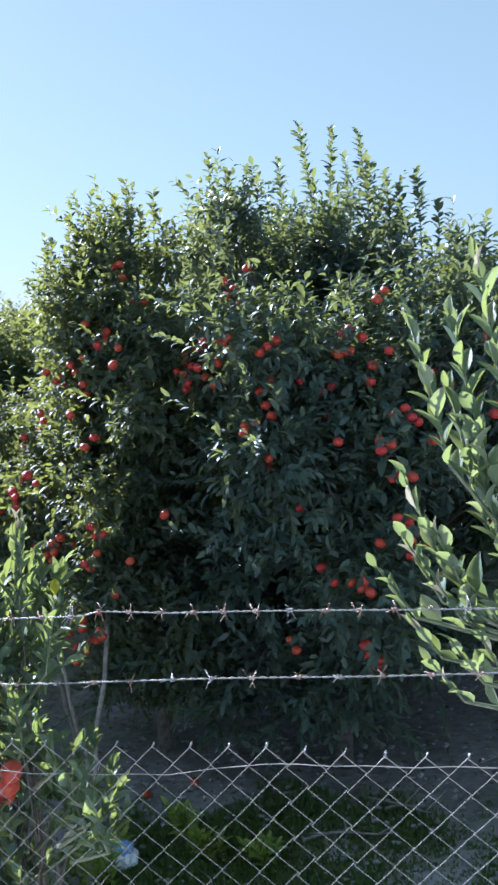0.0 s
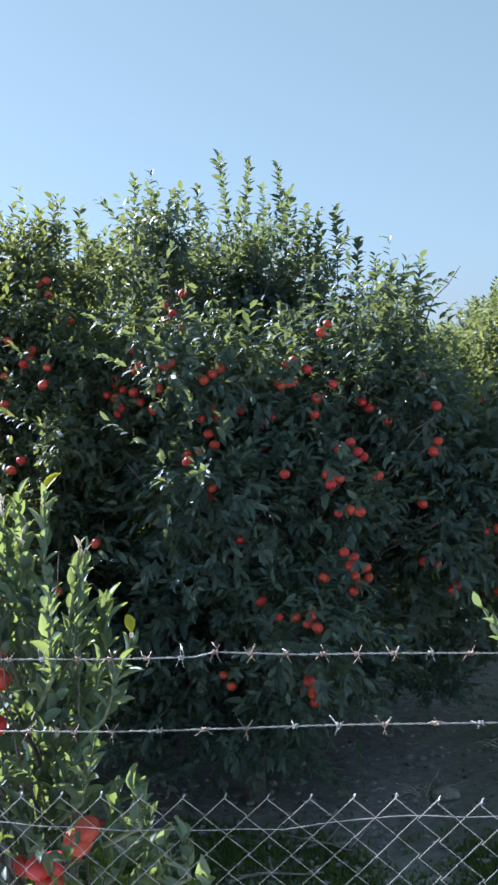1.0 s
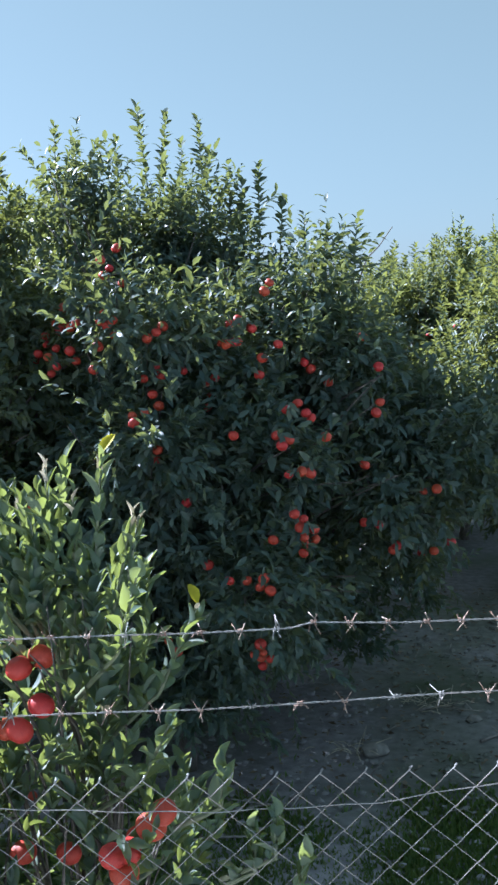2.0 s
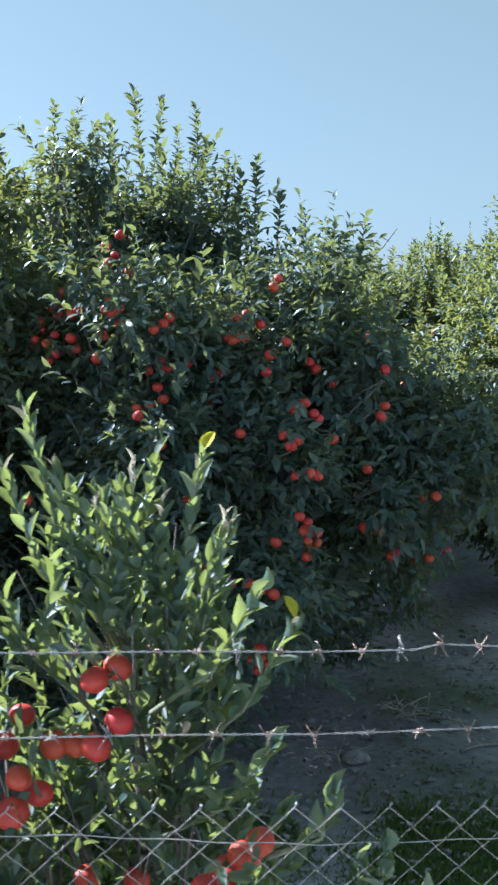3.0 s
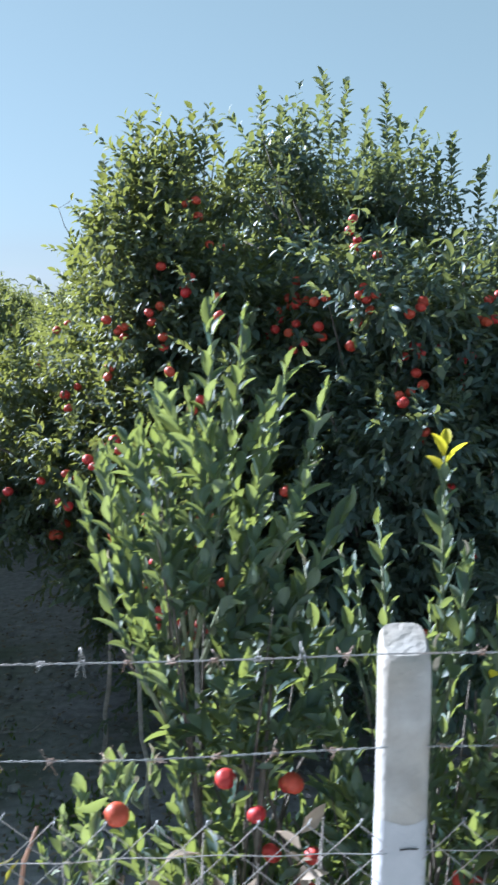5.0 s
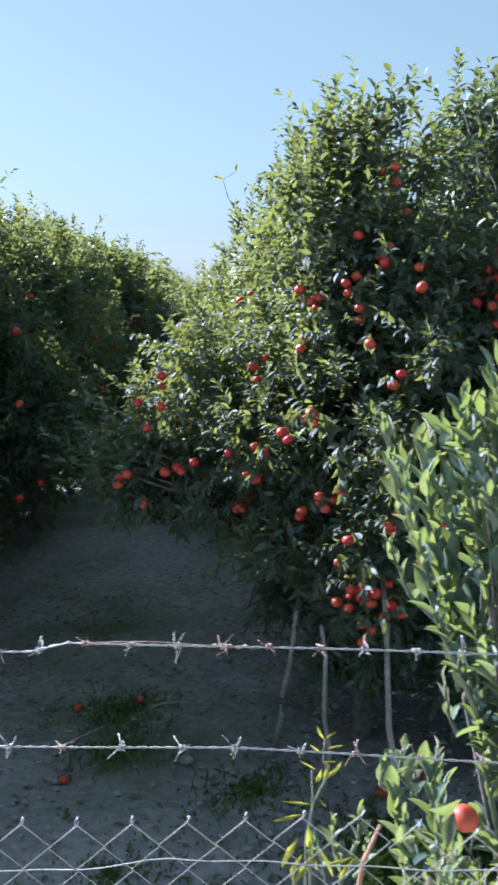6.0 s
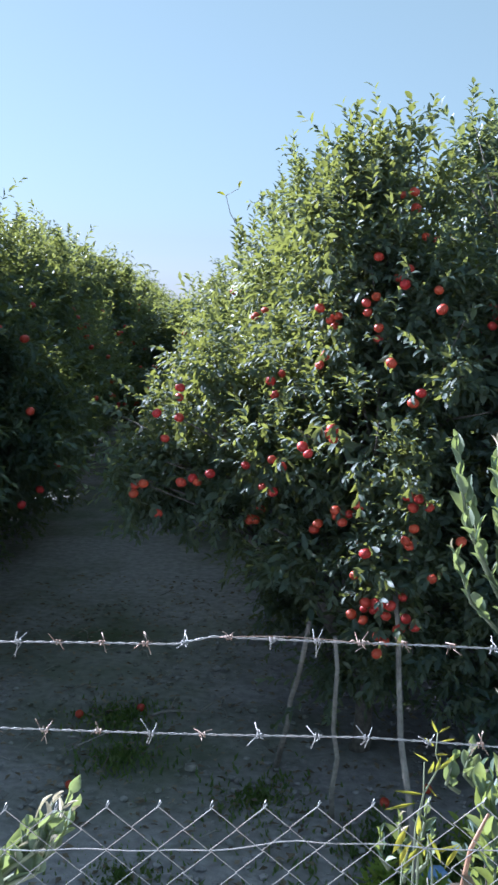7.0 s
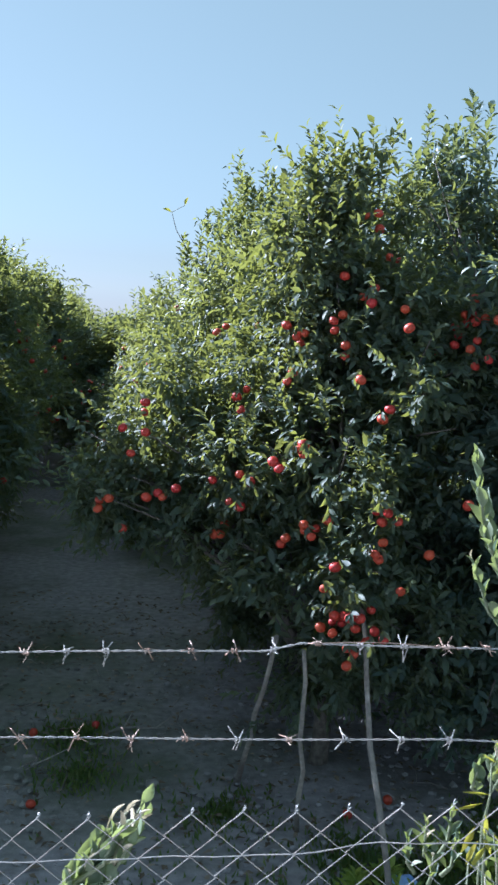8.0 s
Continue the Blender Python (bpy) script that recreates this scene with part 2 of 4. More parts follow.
def in_lobes(rng, lobes, n, inner=0.55, floor=0.6, gaps=-0.75):
    """Places and outward ways near the skin of a crown made of ellipsoid lobes."""
    lobes = np.array(lobes, float)
    c, r = lobes[:, :3], lobes[:, 3:]
    weight = (r[:, 0] * r[:, 1] + r[:, 1] * r[:, 2] + r[:, 0] * r[:, 2])
    pick = rng.choice(len(lobes), n * 3, p=weight / weight.sum())
    d = unit(rng.normal(0, 1, (n * 3, 3)))
    rad = rng.uniform(inner ** 2, 1.08, n * 3) ** 0.5
    p = c[pick] + d * r[pick] * rad[:, None]
    depth = np.linalg.norm((p[:, None] - c[None]) / r[None], axis=2).min(1)
    keep = (depth > inner) & (p[:, 2] > floor) & ((clump(p, 1.3) > gaps) | (depth < 0.8))
    out = unit(d / r[pick])
    return p[keep][:n], out[keep][:n]


# ---- one fruit, shared by all ----
def fruit_mesh(name="fruit"):
    bm = bmesh.new()
    bmesh.ops.create_uvsphere(bm, u_segments=16, v_segments=10, radius=1.0)
    for v in bm.verts:
        r = math.hypot(v.co.x, v.co.y)
        v.co.z = v.co.z * 0.86 - (0.16 * max(0, 1 - r / 0.45) ** 1.5 if v.co.z > 0 else -0.07 * max(0, 1 - r / 0.35))
        a = math.atan2(v.co.y, v.co.x)
        k = 1 + 0.015 * math.sin(5 * a) * r
        v.co.x, v.co.y = v.co.x * k, v.co.y * k
    for f in bm.faces:
        f.smooth = True
    me = bpy.data.meshes.new(name)
    bm.to_mesh(me)
    bm.free()
    me.materials.append(PEEL)
    return me


FRUIT = fruit_mesh()


def hang_fruit(tree, x, y, z, r, rng):
    ob = fit_mesh("fruit", FRUIT, None, tree)
    ob.location = (x, y, z)
    k = r * rng.uniform(0.9, 1.12)
    ob.scale = (k, k, k)
    ob.rotation_euler = (rng.uniform(-0.7, 0.7), rng.uniform(-0.7, 0.7), rng.uniform(0, 6))
    return ob


def limbs(name, rng, base, lobes, trunk_r, fork, tree, split=True):
    """Trunk from the ground to a fork, a limb into each lobe and thinner boughs off the limbs."""
    bm = bmesh.new()
    bx, by, bz = base
    f = Vector((bx + rng.normal(0, 0.05), by + rng.normal(0, 0.05), fork))
    tube(bm, [(bx, by, bz - 0.05), (bx + 0.02, by, bz + 0.08), tuple(Vector((bx, by, bz)).lerp(f, 0.55) + Vector((0.03, -0.02, 0))), f], [trunk_r * 1.5, trunk_r * 1.1, trunk_r, trunk_r * 0.9], 9)
    part(name, bm, BARK, tree)
    for x, y, z, rx, ry, rz in lobes:
        end = Vector((x, y, z + rz * 0.55))
        m1 = f.lerp(end, 0.35) + Vector((rng.normal(0, 0.06), rng.normal(0, 0.06), 0.1))
        m2 = f.lerp(end, 0.7) + Vector((rng.normal(0, 0.08), rng.normal(0, 0.08), 0.08))
        bm = bmesh.new()
        tube(bm, [f - Vector((0, 0, 0.05)), m1, m2, end], [trunk_r * 0.6, trunk_r * 0.42, trunk_r * 0.26, trunk_r * 0.1], 6)
        limb = part("limb", bm, BARK, tree) if split else None
        for _ in range(7 if split else 4):
            d = Vector((rng.normal(0, 1), rng.normal(0, 1), rng.normal(0.2, 0.7))).normalized()
            e2 = Vector((x + d.x * rx * 0.92, y + d.y * ry * 0.92, z + d.z * rz * 0.92))
            s = m1.lerp(m2, rng.uniform(0, 1))
            if split:
                bm = bmesh.new()
            tube(bm, [s, s.lerp(e2, 0.5) + Vector((0, 0, 0.06)), e2], [trunk_r * 0.22, trunk_r * 0.14, trunk_r * 0.05], 5)
            if split:
                part("bough", bm, BARK, limb)
        if not split:
            part("limb", bm, BARK, tree)


def knobbly(rng, lobes, each=7):
    """Shrinks each lobe a little and sets leafy knobs on its skin, so that the crown breaks into clumps."""
    out = [(x, y, z, rx * 0.86, ry * 0.86, rz * 0.86) for x, y, z, rx, ry, rz in lobes]
    for x, y, z, rx, ry, rz in lobes:
        for _ in range(each):
            d = unit(rng.normal(0, 1, 3))
            k = rng.uniform(0.26, 0.44) * (rx * ry * rz) ** (1 / 3)
            out.append((x + d[0] * rx * 0.82, y + d[1] * ry * 0.82, z + d[2] * rz * 0.82, k, k, k * 1.1))
    return out


def citrus_tree(at, lobes, twigs, leaf, shape, label, seed, group="", sprigs=(), mat=None, trunk_r=0.055, fork=0.55, gaps=0.0, inner=0.5, floor=0.9, stems=True, spots=(), core=700):
    """A citrus tree: trunk with limbs, a crown of leafy twigs, upright shoots on top."""
    rng = np.random.default_rng(seed)
    tree = thing("citrus_tree", at, label, "tree", group)
    limbs("trunk", rng, at, lobes, trunk_r, fork, tree, split=stems)
    p, out = in_lobes(rng, knobbly(rng, lobes), twigs, inner, floor, gaps)
    if len(spots):
        s = np.array(spots)
        near = np.hypot(p[:, None, 0] - s[None, :, 0], p[:, None, 2] - s[None, :, 2]) < 0.056
        hide = (near & (p[:, None, 1] < s[None, :, 1] + 0.05)).any(1) & (rng.uniform(0, 1, len(p)) < 0.88)
        p, out = p[~hide], out[~hide]
    lift = 0.05 + 0.75 * np.maximum(0, out[:, 2])
    way = unit(out * 0.8 + np.array([0, 0, 1.0]) * lift[:, None] + rng.normal(0, 0.42, p.shape))
    ln = rng.uniform(0.10, 0.26, len(p)) * leaf / 0.07
    sets = [on_twigs(rng, p - way * 0.1, way, ln, 9, leaf, 0.8, 0.42)]
    # leaves that hang over the fruit
    if len(spots):
        q = np.array(spots)[rng.uniform(0, 1, len(spots)) < 0.8]
        over = unit(rng.normal(0, 0.45, q.shape) + np.array([0.1, -0.45, -0.25]))
        sets.append(on_twigs(rng, q + np.array([0, 0.0, 0.055]) + rng.normal(0, 0.012, q.shape), over, np.full(len(q), 0.07), 5, leaf, 0.9, 0.45))
    # long sprays that stand out of the crown
    spray = rng.uniform(0, 1, len(p)) < 0.07
    if spray.any():
        w1 = unit(out[spray] * 0.9 + np.array([0, 0, 0.25]) + rng.normal(0, 0.35, (spray.sum(), 3)))
        sets.append(on_twigs(rng, p[spray] + out[spray] * 0.04, w1, rng.uniform(0.22, 0.4, spray.sum()) * leaf / 0.07, 15, leaf, 0.8, 0.3))
    # upright shoots where the crown faces the sky
    top = (out[:, 2] > 0.45) & (rng.uniform(0, 1, len(p)) < 0.06)
    if top.any():
        w2 = unit(np.array([0, 0, 1.0]) + out[top] * 0.35 + rng.normal(0, 0.16, (top.sum(), 3)))
        sets.append(on_twigs(rng, p[top], w2, rng.uniform(0.13, 0.24, top.sum()) * leaf / 0.07, 10, leaf * 1.2, 1.2, 0.08))
    # shaded leaves deep inside
    pc, oc = in_lobes(rng, [(x, y, z, rx * 0.72, ry * 0.72, rz * 0.72) for x, y, z, rx, ry, rz in lobes], core, 0.25, floor, -9)
    sets.append(on_twigs(rng, pc - oc * 0.12, unit(oc + rng.normal(0, 0.6, pc.shape)), np.full(len(pc), 0.2), 5, leaf * 1.6, 1.0, 0.2))
    axes, widths = [], [0.19] * len(sets)
    for x, y, z, h in sprigs:
        w3 = unit(np.array([[rng.normal(0.03, 0.05), rng.normal(0, 0.06), 1.0]]))
        b3 = np.array([[x, y, z]]) - w3 * h
        axes.append((Vector((x, y, z)), Vector(w3[0]), h))
        sets.append(on_twigs(rng, b3, w3, np.array([h]), int(h / 0.0135), leaf * rng.uniform(0.95, 1.2), 1.3, 0.1))
    slim = np.concatenate([np.full(len(s[0]), w) for s, w in zip(sets, widths + [0.29] * len(axes))])
    P, D, N, L = (np.concatenate(s) for s in zip(*sets))
    me = leaves_mesh("crown", P, D, N, L, slim, shape)
    fit_mesh("crown", me, mat or LEAF, tree)
    for tip, w, h in axes if stems else ():
        bm = bmesh.new()
        tube(bm, [tip - w * h * 1.4, tip - w * h * 0.5, tip - w * 0.02], [0.005, 0.0035, 0.0015], 4)
        part("shoot", bm, STEM, tree)
    return tree


# ---- ground ----
def build_ground():
    u = np.linspace(-1, 1, 301)
    w = np.sign(u) * abs(u) ** 4 * 1500 + u * 14
    X, Y = np.meshgrid(w, w + 6)
    Z = 0.025 * np.sin(X * 1.9 + np.sin(Y * 1.3)) * np.sin(Y * 2.3 + 0.6) + 0.012 * np.sin(X * 6.1 + Y * 2) * np.sin(Y * 5.2 - X) + 0.006 * np.sin(X * 17 + 3 * np.sin(Y * 3)) * np.sin(Y * 15 + 2 * np.sin(X * 4))
    Z *= np.clip(2 - np.hypot(X, Y - 6) / 40, 0, 1)
    n = len(u)
    V = np.stack([X, Y, Z - 0.01], -1).reshape(-1, 3)
    i = (np.arange(n - 1)[:, None] * n + np.arange(n - 1)[None]).ravel()
    F = np.concatenate([np.stack([i, i + 1, i + n + 1], 1), np.stack([i, i + n + 1, i + n], 1)])
    g = fit_mesh("ground", raw_mesh("ground", V, F), SOIL, None)
    tagged(g, "shaded bare grey-brown orchard soil with weedy green patches", "ground", kind="structure")


build_ground()


def build_bounce_dirt():
    """Unseen pale dirt outside the fence, added to bounce sun onto the shaded trees."""
    u, w = np.linspace(-60, 60, 121), np.array([-30, -29.5, -22, -16, -11, -8, -5.5, -4.2, -3.0, -1.8, -0.9, -0.6])
    X, Y = np.meshgrid(u, w)
    Z = 0.035 + 0.012 * np.sin(X * 1.3 + Y) * np.sin(Y * 2.1)
    Z[0], Z[-1] = -0.04, -0.04
    n = len(u)
    V = np.stack([X, Y + 0.08 * np.sin(X * 0.9), Z], -1).reshape(-1, 3)
    i = (np.arange(len(w) - 1)[:, None] * n + np.arange(n - 1)[None]).ravel()
    F = np.concatenate([np.stack([i, i + 1, i + n + 1], 1), np.stack([i, i + n + 1, i + n], 1)])
    tagged(fit_mesh("road", raw_mesh("road", V, F), BOUNCE_DIRT, None), "wide unseen sheet of pale dirt outside the fence, added to bounce sunlight", "road", kind="structure")


build_bounce_dirt()

# ---- trees behind the fence ----
# the lobe at (-1.0, 5.05, 1.4) is added inside to block sun on the soil
LOBES_A = [(-0.98, 4.45, 3.1, .26, .38, .48), (-1.0, 5.05, 1.4, .58, .5, .42), (-0.6, 4.7, 3.2, .42, .5, .6), (-0.86, 4.5, 3.12, .36, .45, .6), (-0.9, 4.6, 2.7, .42, .6, .5), (-0.62, 4.6, 2.7, .6, .75, .6), (-1.3, 4.85, 2.2, .62, .8, .55), (-1.75, 4.6, 2.08, .55, .62, .5), (-1.45, 4.55, 1.78, .55, .6, .4), (-1.93, 4.5, 1.76, .38, .5, .36), (-2.1, 4.55, 1.72, .28, .4, .28), (-1.15, 3.95, 1.4, .32, .3, .22), (-1.1, 4.45, 1.85, .5, .75, .45)]
LOBES_A += [(-0.7, 4.2, 2.1, .6, .9, .6), (-0.66, 3.75, 1.5, .3, .42, .3), (-0.25, 4.4, 2.5, .55, .9, .6), (-0.45, 4.3, 1.6, .5, .8, .5), (-0.45, 5.4, 1.2, .75, .7, .7), (-1.2, 5.3, 2.2, .6, .6, .7), (-0.64, 3.85, 1.12, .36, .38, .36), (-0.2, 4.0, 1.05, .42, .5, .45), (-1.15, 5.6, .95, .55, .5, .5), (-0.66, 4.3, .8, .4, .34, .4)]
LOBES_B = [(-0.08, 5.2, 3.5, .32, .5, .6), (0.25, 5.8, 3.3, .46, .75, .75), (0.66, 5.9, 3.3, .4, .75, .7), (0.4, 4.3, 2.75, .6, .85, .55), (0.35, 4.2, 2.1, .65, 1.0, .6), (1.08, 5.75, 3.02, .42, .7, .66), (1.0, 4.5, 2.65, .6, .9, .6),
           (1.55, 4.6, 2.7, .42, .7, .55), (1.15, 4.0, 2.0, .55, .85, .5), (1.82, 4.35, 2.42, .36, .6, .52), (1.85, 4.5, 1.95, .55, .75, .5), (1.08, 3.5, 1.4, .35, .5, .38), (0.3, 4.2, 1.4, .75, .8, .6)]
LOBES_B += [(2.35, 4.7, 1.95, .55, .75, .55), (0.9, 4.6, 1.2, .7, .7, .55), (-0.2, 4.9, 1.2, .6, .6, .5), (0.5, 5.8, 1.1, 1.0, .7, .9), (1.6, 5.6, 1.2, .9, .7, .95), (0.15, 4.2, .85, .55, .6, .42), (0.75, 4.25, .8, .5, .6, .4), (1.45, 4.6, 1.35, .5, .6, .5)]
SPRIGS_A = [(-1.04, 4.25, 3.66, .25), (-0.98, 4.5, 3.8, .26), (-0.87, 4.68, 3.97, .34), (-0.79, 4.6, 3.86, .22), (-0.72, 4.7, 3.9, .28), (-0.63, 4.6, 3.84, .2), (-0.56, 4.56, 3.98, .36), (-0.42, 4.7, 3.92, .28), (-0.49, 4.6, 3.82, .2), (-1.12, 4.4, 3.5, .22), (-1.07, 4.4, 3.64, .25), (-0.92, 4.5, 3.72, .2)]
SPRIGS_B = [(-0.15, 5.15, 4.2, .4), (-0.03, 5.2, 4.08, .3), (0.31, 6.2, 4.53, .58), (0.16, 6.0, 4.26, .4), (0.52, 6.5, 4.53, .55), (0.64, 6.3, 4.28, .35), (0.78, 6.2, 4.42, .55), (0.86, 6.1, 4.16, .35), (1.0, 5.95, 4.04, .45), (1.1, 5.9, 3.88, .3), (1.23, 6.0, 4.03, .45), (1.39, 5.8, 3.74, .35), (1.5, 5.2, 3.55, .3), (1.6, 4.5, 3.4, .4), (1.77, 4.44, 3.43, .4)]
# fruit: x and height on the sides that face the fence
FRUIT_B_HIGH = [(0.33, 3.28), (0.28, 3.19), (0.3, 3.1), (0.41, 3.05), (1.17, 2.98), (0.01, 2.95), (0.14, 2.85), (0.3, 2.85), (0.37, 2.85), (0.09, 2.83), (0.33, 2.83), (1.02, 2.83), (-0.23, 2.82), (0.62, 2.81), (0.97, 2.81), (-0.1, 2.79), (0.59, 2.78), (1.09, 2.78), (0.54, 2.75), (0.28, 2.72), (0.99, 2.71), (1.72, 2.71), (0.1, 2.7), (0.95, 2.7), (1.23, 2.69), (-0.05, 2.67), (-0.18, 2.65), (1.14, 2.62), (0.25, 2.6), (0.57, 2.59), (1.38, 2.58), (0.71, 2.57), (0.6, 2.55), (0.51, 2.54), (1.42, 2.54), (1.79, 2.54), (1.12, 2.53), (0.88, 2.52), (0.83, 2.5), (0.56, 2.46), (1.52, 2.46)]
FRUIT_B_LOW = [(0.59, 2.4), (0.52, 2.37), (0.46, 2.36), (0.83, 2.36), (1.25, 2.35), (0.47, 2.33), (1.35, 2.33), (1.38, 2.3), (1.76, 2.29), (0.97, 2.24), (1.25, 2.21), (1.45, 2.2), (1.21, 2.19), (0.58, 2.18), (1.3, 2.06), (1.35, 2.04), (1.69, 2.0), (-0.1, 1.89), (0.71, 1.89), (1.26, 1.84), (2.12, 1.82), (1.29, 1.76), (1.31, 1.7), (1.15, 1.7), (1.75, 1.67), (1.31, 1.66), (1.3, 1.63), (0.81, 1.57), (1.09, 1.55), (0.92, 1.54), (1.86, 1.53), (1.07, 1.51), (1.84, 1.5), (1.12, 1.5), (2.22, 1.48), (2.12, 1.43), (1.06, 1.22), (1.03, 1.14), (0.63, 1.12), (1.11, 1.11), (1.07, 1.03)]
FRUIT_A_HIGH = [(-0.54, 3.42), (-0.53, 3.33), (-0.47, 3.17), (-0.73, 3.05), (-0.57, 2.98), (-0.59, 2.9), (-0.42, 2.87), (0.0, 2.87), (-0.04, 2.86), (-0.0, 2.82), (-0.79, 2.8), (-1.04, 2.77), (-0.41, 2.77), (-0.78, 2.75), (-0.94, 2.73), (-1.47, 2.72), (-0.98, 2.71), (-0.12, 2.69), (-0.72, 2.67), (0.02, 2.62), (-1.0, 2.52), (-0.66, 2.5), (-1.31, 2.36), (-1.83, 2.31), (-0.55, 2.31), (-1.28, 2.29), (-1.94, 2.17), (-0.94, 2.17), (-1.81, 2.15), (-0.96, 2.15), (-1.09, 2.07), (-1.06, 2.04), (-1.89, 2.03), (-1.21, 1.93), (-1.42, 1.91), (-0.56, 1.85)]
FRUIT_A_LOW = [(-0.51, 1.85), (-1.63, 1.84), (-0.46, 1.81), (-1.74, 1.8), (-1.26, 1.78), (-1.8, 1.78), (-1.71, 1.78), (-0.8, 1.78), (-2.01, 1.77), (-2.08, 1.74), (-2.08, 1.7), (-0.91, 1.7), (-0.88, 1.68), (-0.57, 1.65), (-0.3, 1.65), (-1.01, 1.64), (-0.55, 1.62), (-1.94, 1.59), (-1.41, 1.57), (-1.38, 1.57), (-0.76, 1.56), (-0.43, 1.45), (-0.81, 1.44), (-0.68, 1.32), (-0.63, 1.32), (-0.75, 1.3), (-0.65, 1.26), (-0.55, 1.24), (-0.82, 1.23), (-0.76, 1.22), (-0.51, 1.22), (-0.58, 1.21), (-0.59, 1.18), (-0.69, 1.17), (-0.69, 1.08)]


def front(x, z):
    """Depth of the fruiting side of the two trees."""
    y = 3.0 + max(0.0, 0.85 * (z - 1.8))
    y += 1.1 * min(1, max(0, (-0.7 - x) / 0.9)) + 0.75 * min(1, max(0, (x - 1.4) / 0.7))
    return y + 0.7 * math.exp(-((x + 0.1) / 0.25) ** 2) * min(1, max(0, z - 1.8))


def hung(lobes, spots):
    """Places of fruit just inside the outermost leaves of the side that faces the fence."""
    places = []
    for x, z in spots:
        y = front(x, z)
        skin = [cy - ry * math.sqrt(k) for cx, cy, cz, rx, ry, rz in lobes for k in [1 - ((x - cx) / rx) ** 2 - ((z - cz) / rz) ** 2] if k > 0]
        if skin:
            y = min(max(min(skin) + 0.03, y - 0.4), y + 0.35)
        places.append((x, y, z))
    return places


HUNG_A, HUNG_B = hung(LOBES_A, FRUIT_A_HIGH + FRUIT_A_LOW), hung(LOBES_B, FRUIT_B_HIGH + FRUIT_B_LOW)
tree_a = citrus_tree((-0.75, 4.6, 0), LOBES_A, 8200, 0.07, MIDDLE, "dense dark green citrus tree heavy with orange-red mandarins", 11, "trees by the fence", SPRIGS_A, OLIVE, floor=0.4, gaps=0.6, spots=HUNG_A)
tree_b = citrus_tree((0.56, 4.5, 0), LOBES_B, 9800, 0.082, MIDDLE, "tall dark green citrus tree with clusters of orange mandarins", 12, "trees by the fence", SPRIGS_B, floor=0.4, gaps=0.5, spots=HUNG_B)
for tree, spots in ((tree_b, HUNG_B), (tree_a, HUNG_A)):
    _r = np.random.default_rng(len(spots))
    for x, y, z in spots:
        y += _r.uniform(-0.03, 0.06)
        hang_fruit(tree, x, y, z, 0.0285, _r)
        if _r.uniform() < 0.42:
            a = _r.uniform(0, 6.28)
            hang_fruit(tree, x + 0.066 * math.cos(a), y + _r.uniform(0.03, 0.12), z + 0.06 * math.sin(a), 0.026, _r)

# ---- rows farther off ----
ROW_LOBES = [(0, 0, 2.6, 1.15, 1.25, 1.15), (-.5, .3, 2.0, 1.1, 1.2, .95), (.55, -.35, 1.9, 1.0, 1.15, .9), (.1, .5, 3.1, .7, .8, .65), (-.2, -.6, 2.9, .75, .8, .75), (.3, -.9, 1.6, .8, .8, .7), (0, 0, 1.0, 1.25, 1.25, .8)]


def row_tree(at, seed, twigs=4000, leaf=0.086, core=3800):
    lobes = [(x + at[0], y + at[1], z, rx, ry, rz) for x, y, z, rx, ry, rz in ROW_LOBES]
    rng = np.random.default_rng(seed)
    sprigs = []
    for _ in range(46):
        a, k = rng.uniform(0, 6.28), rng.uniform(0, 1) ** 0.6
        x, y = at[0] + 1.0 * k * math.cos(a), at[1] + 1.15 * k * math.sin(a)
        crest = [cz + rz * math.sqrt(q) for cx, cy, cz, rx, ry, rz in lobes for q in [1 - ((x - cx) / rx) ** 2 - ((y - cy) / ry) ** 2] if q > 0]
        if crest:
            sprigs.append((x, y, max(crest) + rng.uniform(.05, .26), rng.uniform(.3, .5)))
    t = citrus_tree(at, lobes, twigs, leaf, PLAIN, "leafy green citrus tree in an orchard row", seed, "trees in the rows", sprigs, FARLEAF, floor=0.22, stems=False, core=core)
    for _ in range(26):
        a, h = rng.uniform(0, 6.28), rng.uniform(1.1, 3.0)
        k = 1.5 * math.sqrt(max(0.05, 1 - ((h - 1.9) / 1.7) ** 2))
        hang_fruit(t, at[0] + k * math.cos(a), at[1] + k * math.sin(a), h, 0.034, rng)
    return t


def row_x(y):
    """The line of the row on the far side of the aisle."""
    return -5.13 - 0.16 * (y - 9)


row_a = row_tree((row_x(5.2), 5.2, 0), 21)
row_b = row_tree((4.3, 8.5, 0), 22)
row_far = row_tree((row_x(16.6), 16.6, 0), 23, 1500, 0.14, 1500)
for k in range(0, 26):
    y = 5.2 + 1.9 * k
    if k and k != 6:
        copy_thing(row_far if k > 6 else row_a if k % 2 else row_b, pose(row_x(y), y, 0, 0, 0, 67 * k))
for k in range(1, 8):
    y = 8.5 + 2.5 * k
    made = copy_thing(row_far if k > 3 else row_b if k % 2 else row_a, pose(4.3 - 0.18 * (y - 8.5), y, 0, 0, 0, 40 + 71 * k) @ Matrix.Scale(0.97 if k < 3 else 0.87, 4))
    if k == 1:
        shoot_tree = made
# unseen trees left of the row, added only to keep sun off the aisle
for k, (x, y) in enumerate([(-6.5, 5.9), (-6.9, 8.0), (-7.3, 10.2), (-6.3, 3.8)]):
    copy_thing(row_far, pose(x, y, 0, 0, 0, 77 * k))
for k in range(4):
    y = 8.0 + 2.6 * k
    copy_thing(row_far, pose(-9.6 - 0.18 * (y - 5.2), y, 0, 0, 0, 10 + 59 * k))
back_row = []
